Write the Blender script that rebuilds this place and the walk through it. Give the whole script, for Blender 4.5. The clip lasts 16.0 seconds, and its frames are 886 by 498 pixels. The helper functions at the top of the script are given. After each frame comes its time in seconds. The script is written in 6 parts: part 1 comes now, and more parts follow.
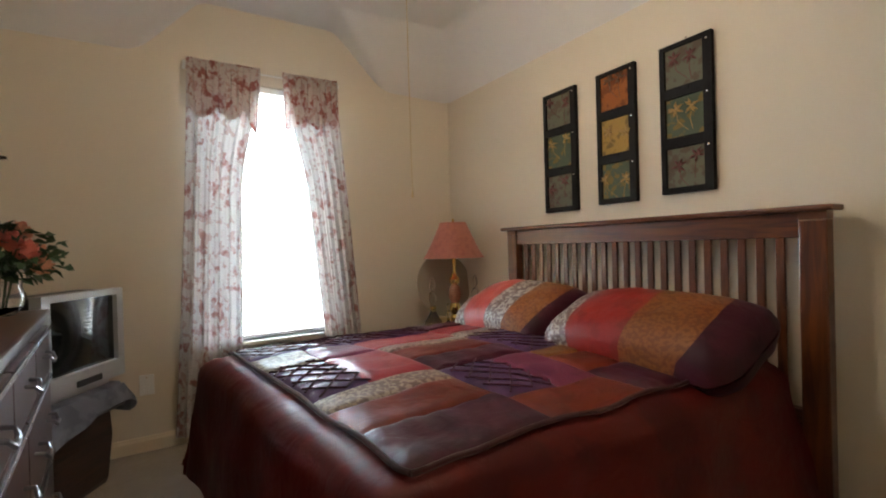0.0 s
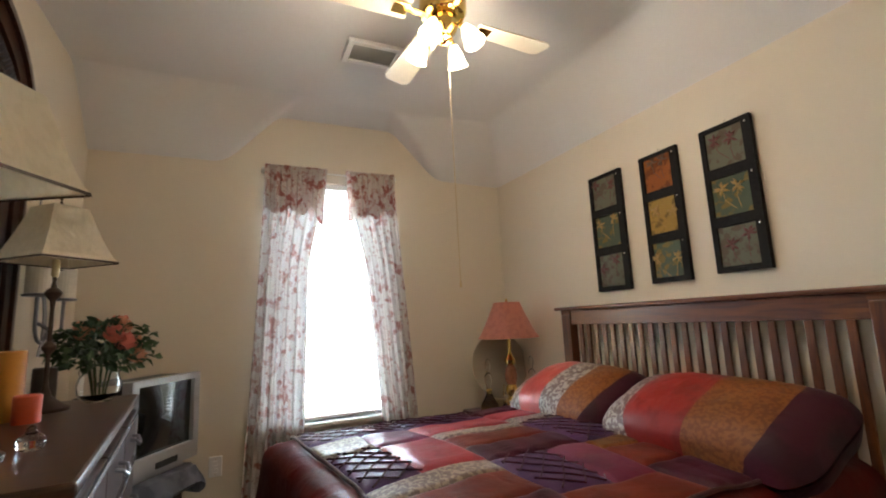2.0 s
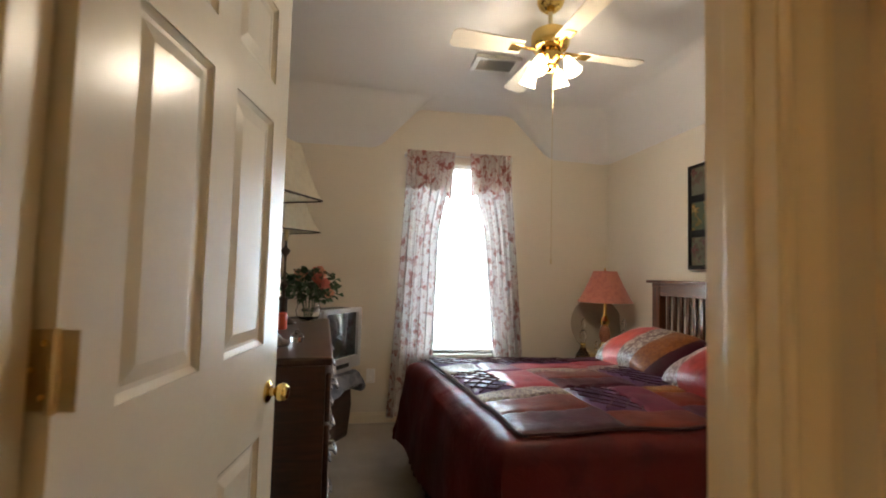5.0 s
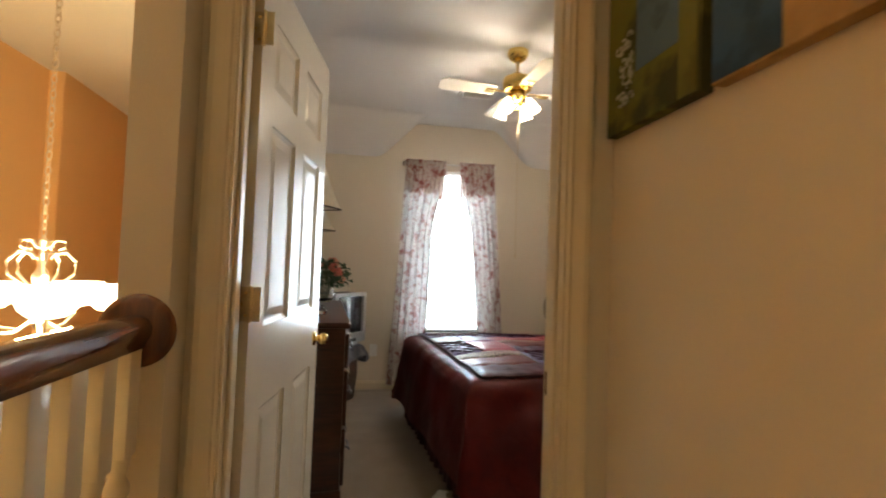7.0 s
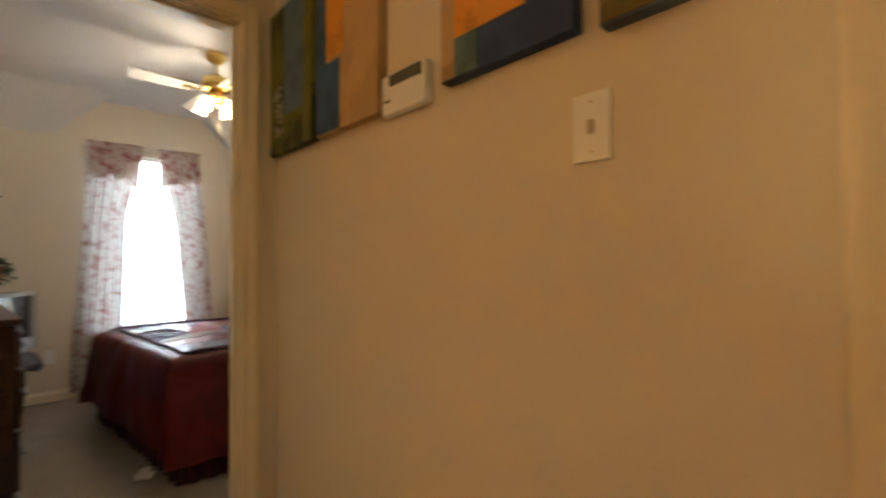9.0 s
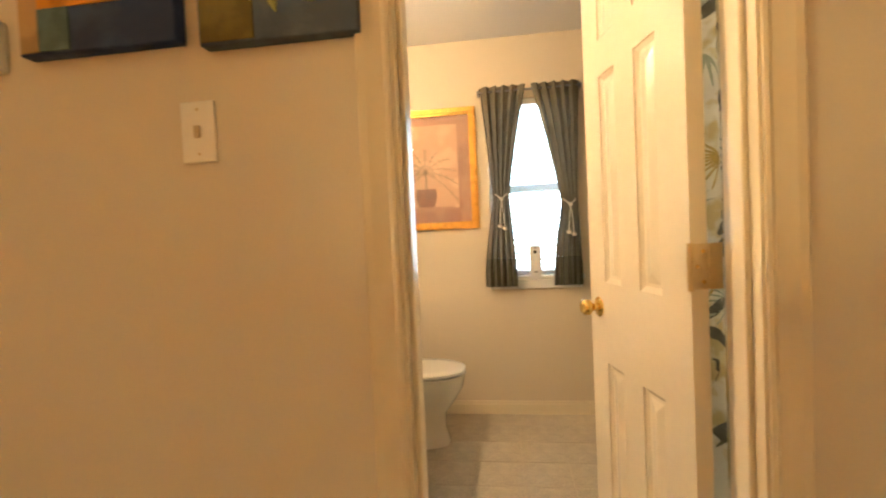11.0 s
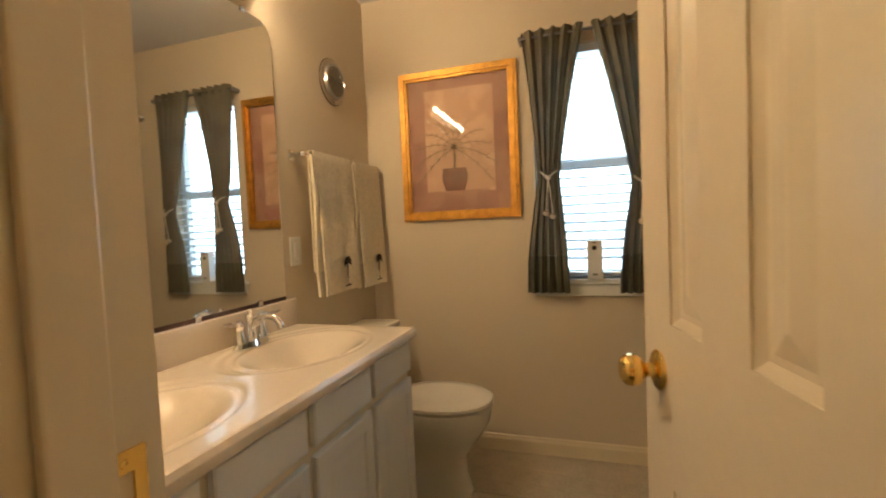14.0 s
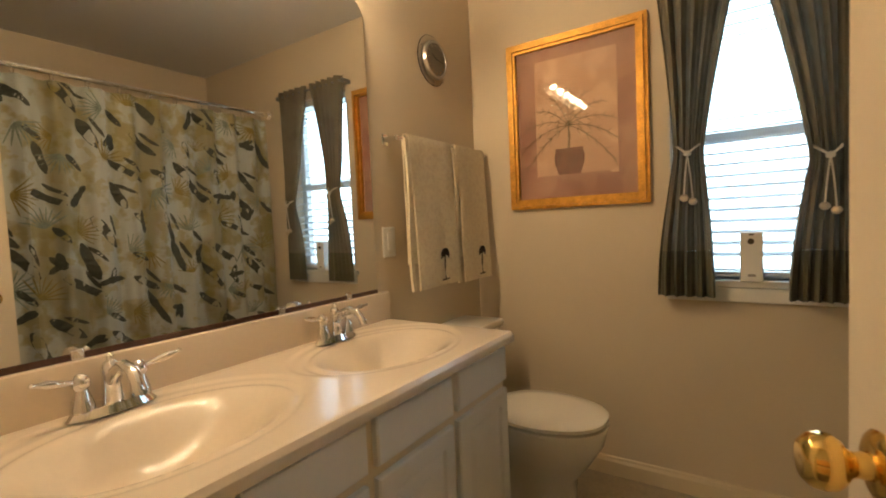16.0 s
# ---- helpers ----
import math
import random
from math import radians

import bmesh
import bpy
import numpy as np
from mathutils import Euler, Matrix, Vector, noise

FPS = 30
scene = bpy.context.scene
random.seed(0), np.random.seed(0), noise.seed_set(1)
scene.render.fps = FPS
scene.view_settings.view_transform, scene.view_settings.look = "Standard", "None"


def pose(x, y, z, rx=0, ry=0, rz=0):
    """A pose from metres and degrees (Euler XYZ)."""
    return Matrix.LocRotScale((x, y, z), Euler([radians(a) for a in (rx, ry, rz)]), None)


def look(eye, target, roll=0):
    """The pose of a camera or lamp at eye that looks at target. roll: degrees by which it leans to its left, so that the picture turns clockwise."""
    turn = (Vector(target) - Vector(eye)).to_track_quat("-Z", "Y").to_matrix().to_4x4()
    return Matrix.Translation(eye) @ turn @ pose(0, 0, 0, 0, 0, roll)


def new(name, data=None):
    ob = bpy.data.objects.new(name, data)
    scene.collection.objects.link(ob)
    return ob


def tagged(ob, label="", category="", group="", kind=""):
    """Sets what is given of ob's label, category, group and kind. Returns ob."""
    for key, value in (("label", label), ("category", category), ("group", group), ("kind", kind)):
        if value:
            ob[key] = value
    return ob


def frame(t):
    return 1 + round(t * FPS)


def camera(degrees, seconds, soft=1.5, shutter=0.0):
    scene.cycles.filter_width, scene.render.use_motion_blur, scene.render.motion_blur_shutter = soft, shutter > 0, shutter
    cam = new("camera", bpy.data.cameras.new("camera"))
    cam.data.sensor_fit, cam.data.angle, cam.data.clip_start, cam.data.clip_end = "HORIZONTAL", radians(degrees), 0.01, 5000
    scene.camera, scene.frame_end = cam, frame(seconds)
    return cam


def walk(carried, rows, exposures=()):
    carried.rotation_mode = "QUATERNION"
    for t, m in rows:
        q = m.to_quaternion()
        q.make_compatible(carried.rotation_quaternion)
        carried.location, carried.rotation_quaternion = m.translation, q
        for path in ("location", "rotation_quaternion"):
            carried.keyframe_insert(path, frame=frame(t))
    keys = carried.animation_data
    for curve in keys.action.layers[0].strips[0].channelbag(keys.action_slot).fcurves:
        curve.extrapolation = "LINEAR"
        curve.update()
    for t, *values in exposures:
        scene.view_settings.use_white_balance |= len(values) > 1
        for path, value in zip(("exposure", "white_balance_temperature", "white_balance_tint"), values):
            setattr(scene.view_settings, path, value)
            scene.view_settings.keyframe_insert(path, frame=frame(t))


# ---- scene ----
cam = camera(88.4, 16.0, soft=1.9, shutter=0.6)
PATH = [
    (0, (-0.457, 0.273, 1.114), (0.584, 1.98, 1.1), -1.6),
    (0.5, (-0.465, 0.262, 1.105), (0.530, 1.996, 1.164), -2.3),
    (1, (-0.470, 0.248, 1.117), (0.475, 2.003, 1.281), -2.6),
    (1.5, (-0.470, 0.214, 1.139), (0.414, 1.990, 1.393), -2.6),
    (2, (-0.463, 0.175, 1.163), (0.351, 1.975, 1.476), -2.6),
    (2.5, (-0.466, 0.131, 1.184), (0.274, 1.964, 1.491), -2.2),
    (3, (-0.506, 0.081, 1.205), (0.16, 1.948, 1.469), -1.7),
    (3.5, (-0.505, -0.005, 1.210), (0.061, 1.902, 1.416), -1.1),
    (4, (-0.535, -0.132, 1.208), (-0.061, 1.805, 1.367), -0.3),
    (4.5, (-0.595, -0.277, 1.220), (-0.199, 1.679, 1.340), 0.4),
    (4.7, (-0.598, -0.348, 1.218), (-0.252, 1.618, 1.334), 1.0),
    (6.8, (-0.629, -1.079, 1.221), (-0.372, 0.903, 1.295), 2.4),
    (7, (-0.641, -1.135, 1.219), (-0.323, 0.839, 1.291), 2.1),
    (7.5, (-0.649, -1.284, 1.211), (-0.154, 0.652, 1.281), 1.3),
    (8, (-0.668, -1.491, 1.204), (0.073, 0.366, 1.263), 0.5),
    (8.5, (-0.704, -1.645, 1.187), (0.324, 0.07, 1.23), -0.7),
    (9, (-0.708, -1.73, 1.182), (0.64, -0.253, 1.224), -0.4),
    (9.5, (-0.773, -1.769, 1.213), (0.877, -0.641, 1.177), -2.1),
    (10, (-0.83, -1.813, 1.196), (1.02, -1.055, 1.161), -2.2),
    (10.2, (-0.848, -1.837, 1.191), (1.051, -1.21, 1.151), -2.2),
    (12.3, (-0.587, -1.997, 1.183), (1.409, -1.893, 1.106), -3.4),
    (12.5, (-0.527, -2.019, 1.183), (1.466, -1.873, 1.104), -3.1),
    (13, (-0.39, -2.071, 1.18), (1.588, -1.784, 1.103), -2.4),
    (13.5, (-0.254, -2.09, 1.176), (1.691, -1.632, 1.094), -2.7),
    (14, (-0.169, -2.085, 1.175), (1.731, -1.467, 1.083), -2.5),
    (14.5, (-0.075, -2.09, 1.176), (1.758, -1.298, 1.068), -2.5),
    (15, (0.001, -2.1, 1.173), (1.757, -1.15, 1.056), -2.6),
    (15.5, (0.043, -2.101, 1.169), (1.737, -1.046, 1.051), -2.5),
    (16, (0.07, -2.087, 1.163), (1.73, -0.977, 1.057), -2.6),
]
EXPOSURES = [(0, 0.1), (3, 0.2), (4.5, 0.15), (6.8, 0.22), (8, 0.02), (8.6, 0.05), (9, 0.22), (9.5, 0.65), (10.2, 0.85), (12.3, 0.2), (12.8, 0.1), (13.5, -0.12), (14.5, -0.58), (16, -0.5)]
walk(cam, [(t, look(eye, target, roll)) for t, eye, target, roll in PATH], EXPOSURES)

# ---- world, sun, exposure ----
world = bpy.data.worlds.new("sky")
scene.world = world
world.use_nodes = True
wn = world.node_tree.nodes
sky = wn.new("ShaderNodeTexSky")
sky.sky_type = "NISHITA"
sky.sun_disc = False
sky.sun_elevation = radians(40)
sky.sun_rotation = radians(200)
wn["Background"].inputs["Strength"].default_value = 0.12
world.node_tree.links.new(sky.outputs[0], wn["Background"].inputs["Color"])
sun = new("sun", bpy.data.lights.new("sun", "SUN"))
sun.data.energy, sun.data.angle, sun.data.color = 1.2, radians(12), (1.0, 0.95, 0.88)
sun.matrix_world = look((0, 0, 10), (3.5, 8.4, 0))
scene.view_settings.exposure = 0.0


def lamp(name, kind, place, watts, colour, size=0.05, target=None, size_y=None):
    data = bpy.data.lights.new(name, kind)
    data.energy, data.color = watts, colour
    if kind == "AREA":
        data.shape, data.size, data.size_y = "RECTANGLE", size, size_y or size
    else:
        data.shadow_soft_size = size
    ob = new(name, data)
    ob.matrix_world = look(place, target) if target else pose(*place)
    return ob


WARM = (1.0, 0.865, 0.69)
# the fan's bulbs, foyer and vanity lamps, and an added hall fill
for fx, fy in ((0.10, 0), (-0.10, 0), (0, 0.10), (0, -0.10)):
    lamp("fan_bulb_light", "POINT", (0.255 + fx, 1.66 + fy, 2.15), 4.2, WARM, 0.035)
# weak added fill that brightens the hall; no fixture belongs to it
lamp("hall_fill", "POINT", (-0.75, -0.7, 2.30), 0.5, (1.0, 0.72, 0.33), 0.10)
lamp("foyer_light", "POINT", (-2.17, 1.3, 1.02), 290, (1.0, 0.775, 0.375), 0.14)



# ---- materials ----
def material(name, colour, rough=0.6, metal=0.0, vary=0.08, scale=6.0, fine=90.0, bump=0.06, coat=0.0, sheen=0.0, spec=0.5):
    """A surface with blotches at one scale, grain at a finer one and a little relief."""
    m = bpy.data.materials.new(name)
    m.use_nodes = True
    n, l = m.node_tree.nodes, m.node_tree.links
    b = n["Principled BSDF"]
    b.inputs["Roughness"].default_value, b.inputs["Metallic"].default_value = rough, metal
    b.inputs["Coat Weight"].default_value, b.inputs["Sheen Weight"].default_value = coat, sheen
    b.inputs["Specular IOR Level"].default_value = spec
    co = n.new("ShaderNodeTexCoord")
    big, small = n.new("ShaderNodeTexNoise"), n.new("ShaderNodeTexNoise")
    big.inputs["Scale"].default_value, big.inputs["Detail"].default_value = scale, 5
    small.inputs["Scale"].default_value, small.inputs["Detail"].default_value = fine, 3
    for t in (big, small):
        l.new(co.outputs["Object"], t.inputs["Vector"])
    mix = n.new("ShaderNodeMath")
    mix.operation = "ADD"
    l.new(big.outputs["Fac"], mix.inputs[0])
    l.new(small.outputs["Fac"], mix.inputs[1])
    ramp = n.new("ShaderNodeMapRange")
    ramp.inputs["From Min"].default_value, ramp.inputs["From Max"].default_value = 0.6, 1.4
    ramp.inputs["To Min"].default_value, ramp.inputs["To Max"].default_value = 1 - vary, 1 + vary
    l.new(mix.outputs[0], ramp.inputs["Value"])
    tint = n.new("ShaderNodeVectorMath")
    tint.operation = "SCALE"
    tint.inputs[0].default_value = colour[:3]
    l.new(ramp.outputs[0], tint.inputs["Scale"])
    l.new(tint.outputs[0], b.inputs["Base Color"])
    if bump:
        bp = n.new("ShaderNodeBump")
        bp.inputs["Strength"].default_value, bp.inputs["Distance"].default_value = bump, 0.004
        l.new(small.outputs["Fac"], bp.inputs["Height"])
        l.new(bp.outputs[0], b.inputs["Normal"])
    return m


def wood(name, light, dark, rough=0.35, axis="X", coat=0.3, stretch=14.0):
    """Stained wood with grain along one axis."""
    m = material(name, light, rough, coat=coat)
    n, l = m.node_tree.nodes, m.node_tree.links
    b = n["Principled BSDF"]
    co = n.new("ShaderNodeTexCoord")
    mp = n.new("ShaderNodeMapping")
    mp.inputs["Scale"].default_value = [1.2 if a == axis else stretch for a in "XYZ"]
    g = n.new("ShaderNodeTexNoise")
    g.inputs["Scale"].default_value, g.inputs["Detail"].default_value, g.inputs["Distortion"].default_value = 3.0, 8, 1.2
    r = n.new("ShaderNodeValToRGB")
    r.color_ramp.elements[0].position, r.color_ramp.elements[1].position = 0.33, 0.68
    r.color_ramp.elements[0].color, r.color_ramp.elements[1].color = (*dark, 1), (*light, 1)
    l.new(co.outputs["Object"], mp.inputs[0])
    l.new(mp.outputs[0], g.inputs["Vector"])
    l.new(g.outputs["Fac"], r.inputs[0])
    l.new(r.outputs[0], b.inputs["Base Color"])
    return m


def glow(name, colour, strength):
    m = bpy.data.materials.new(name)
    m.use_nodes = True
    b = m.node_tree.nodes["Principled BSDF"]
    b.inputs["Base Color"].default_value = (0.9, 0.85, 0.75, 1)
    b.inputs["Emission Color"].default_value, b.inputs["Emission Strength"].default_value = (*colour, 1), strength
    b.inputs["Roughness"].default_value = 0.3
    return m


def glassy(name, colour=(1, 1, 1), rough=0.02):
    m = bpy.data.materials.new(name)
    m.use_nodes = True
    b = m.node_tree.nodes["Principled BSDF"]
    b.inputs["Base Color"].default_value, b.inputs["Roughness"].default_value = (*colour, 1), rough
    b.inputs["Transmission Weight"].default_value, b.inputs["IOR"].default_value = 1.0, 1.45
    return m


def cloth(name, base, marks, scale, amount, rough=0.85, see=0.0, second=None, sheen=0.2, detail=4.0):
    """Woven cloth with printed blotches; see: how much light passes through it."""
    m = bpy.data.materials.new(name)
    m.use_nodes = True
    n, l = m.node_tree.nodes, m.node_tree.links
    b = n["Principled BSDF"]
    b.inputs["Roughness"].default_value, b.inputs["Sheen Weight"].default_value = rough, sheen
    b.inputs["Specular IOR Level"].default_value = 0.18
    co = n.new("ShaderNodeTexCoord")
    spots = n.new("ShaderNodeTexNoise")
    spots.inputs["Scale"].default_value, spots.inputs["Detail"].default_value = scale, detail
    l.new(co.outputs["Object"], spots.inputs["Vector"])
    r = n.new("ShaderNodeValToRGB")
    e = r.color_ramp.elements
    e[0].position, e[1].position = 1 - amount - 0.06, 1 - amount + 0.02
    e[0].color, e[1].color = (*base, 1), (*marks, 1)
    l.new(spots.outputs["Fac"], r.inputs[0])
    out = r.outputs[0]
    if second:
        s2 = n.new("ShaderNodeTexNoise")
        s2.inputs["Scale"].default_value, s2.inputs["Detail"].default_value = scale * 1.7, 3
        l.new(co.outputs["Object"], s2.inputs["Vector"])
        gate = n.new("ShaderNodeMapRange")
        gate.inputs["From Min"].default_value, gate.inputs["From Max"].default_value = 0.56, 0.61
        l.new(s2.outputs["Fac"], gate.inputs["Value"])
        mx = n.new("ShaderNodeMix")
        mx.data_type = "RGBA"
        mx.inputs["B"].default_value = (*second, 1)
        l.new(gate.outputs[0], mx.inputs["Factor"])
        l.new(out, mx.inputs["A"])
        out = mx.outputs["Result"]
    l.new(out, b.inputs["Base Color"])
    weave = n.new("ShaderNodeTexNoise")
    weave.inputs["Scale"].default_value = 260
    l.new(co.outputs["Object"], weave.inputs["Vector"])
    bp = n.new("ShaderNodeBump")
    bp.inputs["Strength"].default_value, bp.inputs["Distance"].default_value = 0.15, 0.003
    l.new(weave.outputs["Fac"], bp.inputs["Height"])
    crease = n.new("ShaderNodeTexNoise")
    crease.inputs["Scale"].default_value, crease.inputs["Detail"].default_value, crease.inputs["Distortion"].default_value = 16, 4, 0.8
    l.new(co.outputs["Object"], crease.inputs["Vector"])
    bc = n.new("ShaderNodeBump")
    bc.inputs["Strength"].default_value, bc.inputs["Distance"].default_value = 0.35, 0.012
    l.new(crease.outputs["Fac"], bc.inputs["Height"])
    l.new(bp.outputs[0], bc.inputs["Normal"])
    l.new(bc.outputs[0], b.inputs["Normal"])
    if see:
        tr = n.new("ShaderNodeBsdfTranslucent")
        l.new(out, tr.inputs["Color"])
        mixs = n.new("ShaderNodeMixShader")
        mixs.inputs[0].default_value = see
        l.new(b.outputs[0], mixs.inputs[1])
        l.new(tr.outputs[0], mixs.inputs[2])
        l.new(mixs.outputs[0], n["Material Output"].inputs["Surface"])
    return m


M_WALL = material("cream_wall_paint", (0.70, 0.62, 0.50), 0.75, vary=0.02, scale=2, fine=160, bump=0.12, spec=0.3)
M_BWALL = material("taupe_wall_paint", (0.66, 0.56, 0.425), 0.7, vary=0.02, scale=2, fine=160, bump=0.12, spec=0.3)
M_ORANGE = material("terracotta_wall_paint", (0.70, 0.42, 0.19), 0.75, vary=0.04, scale=2, fine=120, bump=0.12, spec=0.3)
M_CEIL = material("white_ceiling_paint", (0.72, 0.70, 0.68), 0.9, vary=0.02, scale=3, fine=120, bump=0.2, spec=0.2)
M_TRIM = material("cream_gloss_trim_paint", (0.75, 0.65, 0.48), 0.28, vary=0.02, scale=4, fine=60, bump=0.02)
M_DOOR = material("white_gloss_door_paint", (0.73, 0.65, 0.51), 0.22, vary=0.02, scale=5, fine=45, bump=0.10)
M_WHITE = material("white_satin_paint", (0.80, 0.79, 0.76), 0.35, vary=0.02, scale=5, fine=70, bump=0.03)
M_CARPET = material("beige_carpet_pile", (0.27, 0.215, 0.16), 0.95, vary=0.22, scale=7, fine=320, bump=0.9, sheen=0.3, spec=0.1)
M_TILE = material("mottled_vinyl_tile", (0.50, 0.43, 0.33), 0.35, vary=0.16, scale=14, fine=70, bump=0.03)
M_BRASS = material("polished_brass", (0.85, 0.60, 0.20), 0.12, 1.0, vary=0.04, fine=40, bump=0.0)
M_OLDBRASS = material("dull_brass", (0.62, 0.50, 0.30), 0.35, 1.0, vary=0.10, fine=60, bump=0.05)
M_CHROME = material("polished_chrome", (0.86, 0.86, 0.86), 0.08, 1.0, vary=0.02, bump=0.0)
M_CHERRY = wood("cherry_stained_wood", (0.15, 0.040, 0.008), (0.055, 0.014, 0.005), 0.38, "Z", coat=0.12)
M_CHERRY_Y = wood("cherry_stained_rail", (0.15, 0.040, 0.008), (0.055, 0.014, 0.005), 0.38, "Y", coat=0.12)
M_DRESSER = wood("dark_mahogany_wood", (0.060, 0.017, 0.008), (0.022, 0.007, 0.004), 0.30, "Y", coat=0.15)
M_BLACK = material("black_plastic", (0.012, 0.012, 0.013), 0.4, fine=200, bump=0.03)
M_SILVER = material("silver_plastic", (0.50, 0.51, 0.52), 0.35, 0.3, fine=200, bump=0.02)
M_SCREEN = material("dark_tube_glass", (0.012, 0.014, 0.016), 0.06, vary=0.02, bump=0.0, coat=0.6)
M_MIRROR = material("silvered_mirror", (0.88, 0.89, 0.88), 0.01, 1.0, vary=0.0, bump=0.0)
M_PORCELAIN = material("white_porcelain", (0.80, 0.76, 0.68), 0.10, vary=0.01, bump=0.0, coat=0.5)
M_MARBLE = material("cream_cultured_marble", (0.74, 0.64, 0.52), 0.22, vary=0.03, scale=5, bump=0.0, coat=0.25)
M_GLASS = glassy("clear_glass")


# ---- mesh helpers ----
def box(bm, x0, x1, y0, y1, z0, z1, bevel=0.0, seg=2):
    """A box between two corners, its edges rounded by bevel."""
    made = bmesh.ops.create_cube(bm, size=1.0)["verts"]
    for v in made:
        v.co = Vector(((x0 + x1) / 2 + v.co.x * (x1 - x0), (y0 + y1) / 2 + v.co.y * (y1 - y0), (z0 + z1) / 2 + v.co.z * (z1 - z0)))
    if bevel:
        edges = list({e for v in made for e in v.link_edges})
        bmesh.ops.bevel(bm, geom=edges, offset=bevel, segments=seg, profile=0.5, affect="EDGES")
    return bm


def boxed(*a, **k):
    return box(bmesh.new(), *a, **k)


def turned(profile, seg=24, bm=None, at=(0, 0, 0), m=None):
    """A turned body from (radius, height) pairs."""
    bm = bm or bmesh.new()
    rings = []
    for r, z in profile:
        ring = []
        for i in range(seg):
            a = 2 * math.pi * i / seg
            co = Vector((r * math.cos(a), r * math.sin(a), z))
            if m:
                co = m @ co
            ring.append(bm.verts.new(co + Vector(at)))
        rings.append(ring)
    for a, b in zip(rings, rings[1:]):
        for i in range(seg):
            j = (i + 1) % seg
            bm.faces.new((a[i], a[j], b[j], b[i]))
    if profile[0][0] > 1e-4:
        bm.faces.new(list(reversed(rings[0])))
    if profile[-1][0] > 1e-4:
        bm.faces.new(rings[-1])
    return bm


def tube(points, r, seg=8, bm=None, taper=None):
    """A round bar along points."""
    bm = bm or bmesh.new()
    pts = [Vector(p) for p in points]
    rings = []
    for i, p in enumerate(pts):
        d = (pts[min(i + 1, len(pts) - 1)] - pts[max(i - 1, 0)]).normalized()
        q = d.to_track_quat("Z", "Y")
        rr = r * (taper[i] if taper else 1)
        rings.append([bm.verts.new(p + q @ Vector((rr * math.cos(2 * math.pi * k / seg), rr * math.sin(2 * math.pi * k / seg), 0))) for k in range(seg)])
    for a, b in zip(rings, rings[1:]):
        for k in range(seg):
            bm.faces.new((a[k], a[(k + 1) % seg], b[(k + 1) % seg], b[k]))
    bm.faces.new(list(reversed(rings[0])))
    bm.faces.new(rings[-1])
    return bm


def sheet(f, nu, nv, bm=None, thick=0.0, off=(0, 0, 1)):
    """A grid of f(u, v), u and v from 0 to 1, with thickness along off."""
    bm = bm or bmesh.new()
    top = [[bm.verts.new(f(i / nu, j / nv)) for j in range(nv + 1)] for i in range(nu + 1)]
    for i in range(nu):
        for j in range(nv):
            bm.faces.new((top[i][j], top[i + 1][j], top[i + 1][j + 1], top[i][j + 1]))
    if thick:
        o = Vector(off) * thick
        bot = [[bm.verts.new(v.co - o) for v in row] for row in top]
        for i in range(nu):
            for j in range(nv):
                bm.faces.new((bot[i][j], bot[i][j + 1], bot[i + 1][j + 1], bot[i + 1][j]))
        for i in range(nu):
            bm.faces.new((top[i][0], bot[i][0], bot[i + 1][0], top[i + 1][0]))
            bm.faces.new((top[i + 1][nv], bot[i + 1][nv], bot[i][nv], top[i][nv]))
        for j in range(nv):
            bm.faces.new((top[0][j + 1], bot[0][j + 1], bot[0][j], top[0][j]))
            bm.faces.new((top[nu][j], bot[nu][j], bot[nu][j + 1], top[nu][j + 1]))
    return bm


def part(name, bm, mat, parent=None, label="", smooth=False, m=None):
    """Links a bmesh as one mesh object under a thing or a part."""
    bmesh.ops.recalc_face_normals(bm, faces=bm.faces)
    data = bpy.data.meshes.new(name)
    bm.to_mesh(data)
    bm.free()
    data.materials.append(mat)
    if smooth:
        for p in data.polygons:
            p.use_smooth = True
        data.set_sharp_from_angle(angle=radians(40))
    ob = new(name, data)
    if parent:
        ob.parent = parent
    if m:
        ob.matrix_basis = m
    if label:
        ob["label"] = label
    return ob


def thing(name, m, label, category, group=""):
    """An Empty at a thing's base, to which its parts belong."""
    ob = new(name)
    ob.empty_display_size = 0.05
    ob.matrix_basis = m if isinstance(m, Matrix) else pose(*m)
    return tagged(ob, label, category, group)


def structure(name, bm, mat, label, category, smooth=False):
    return tagged(part(name, bm, mat, smooth=smooth), label, category, kind="structure")


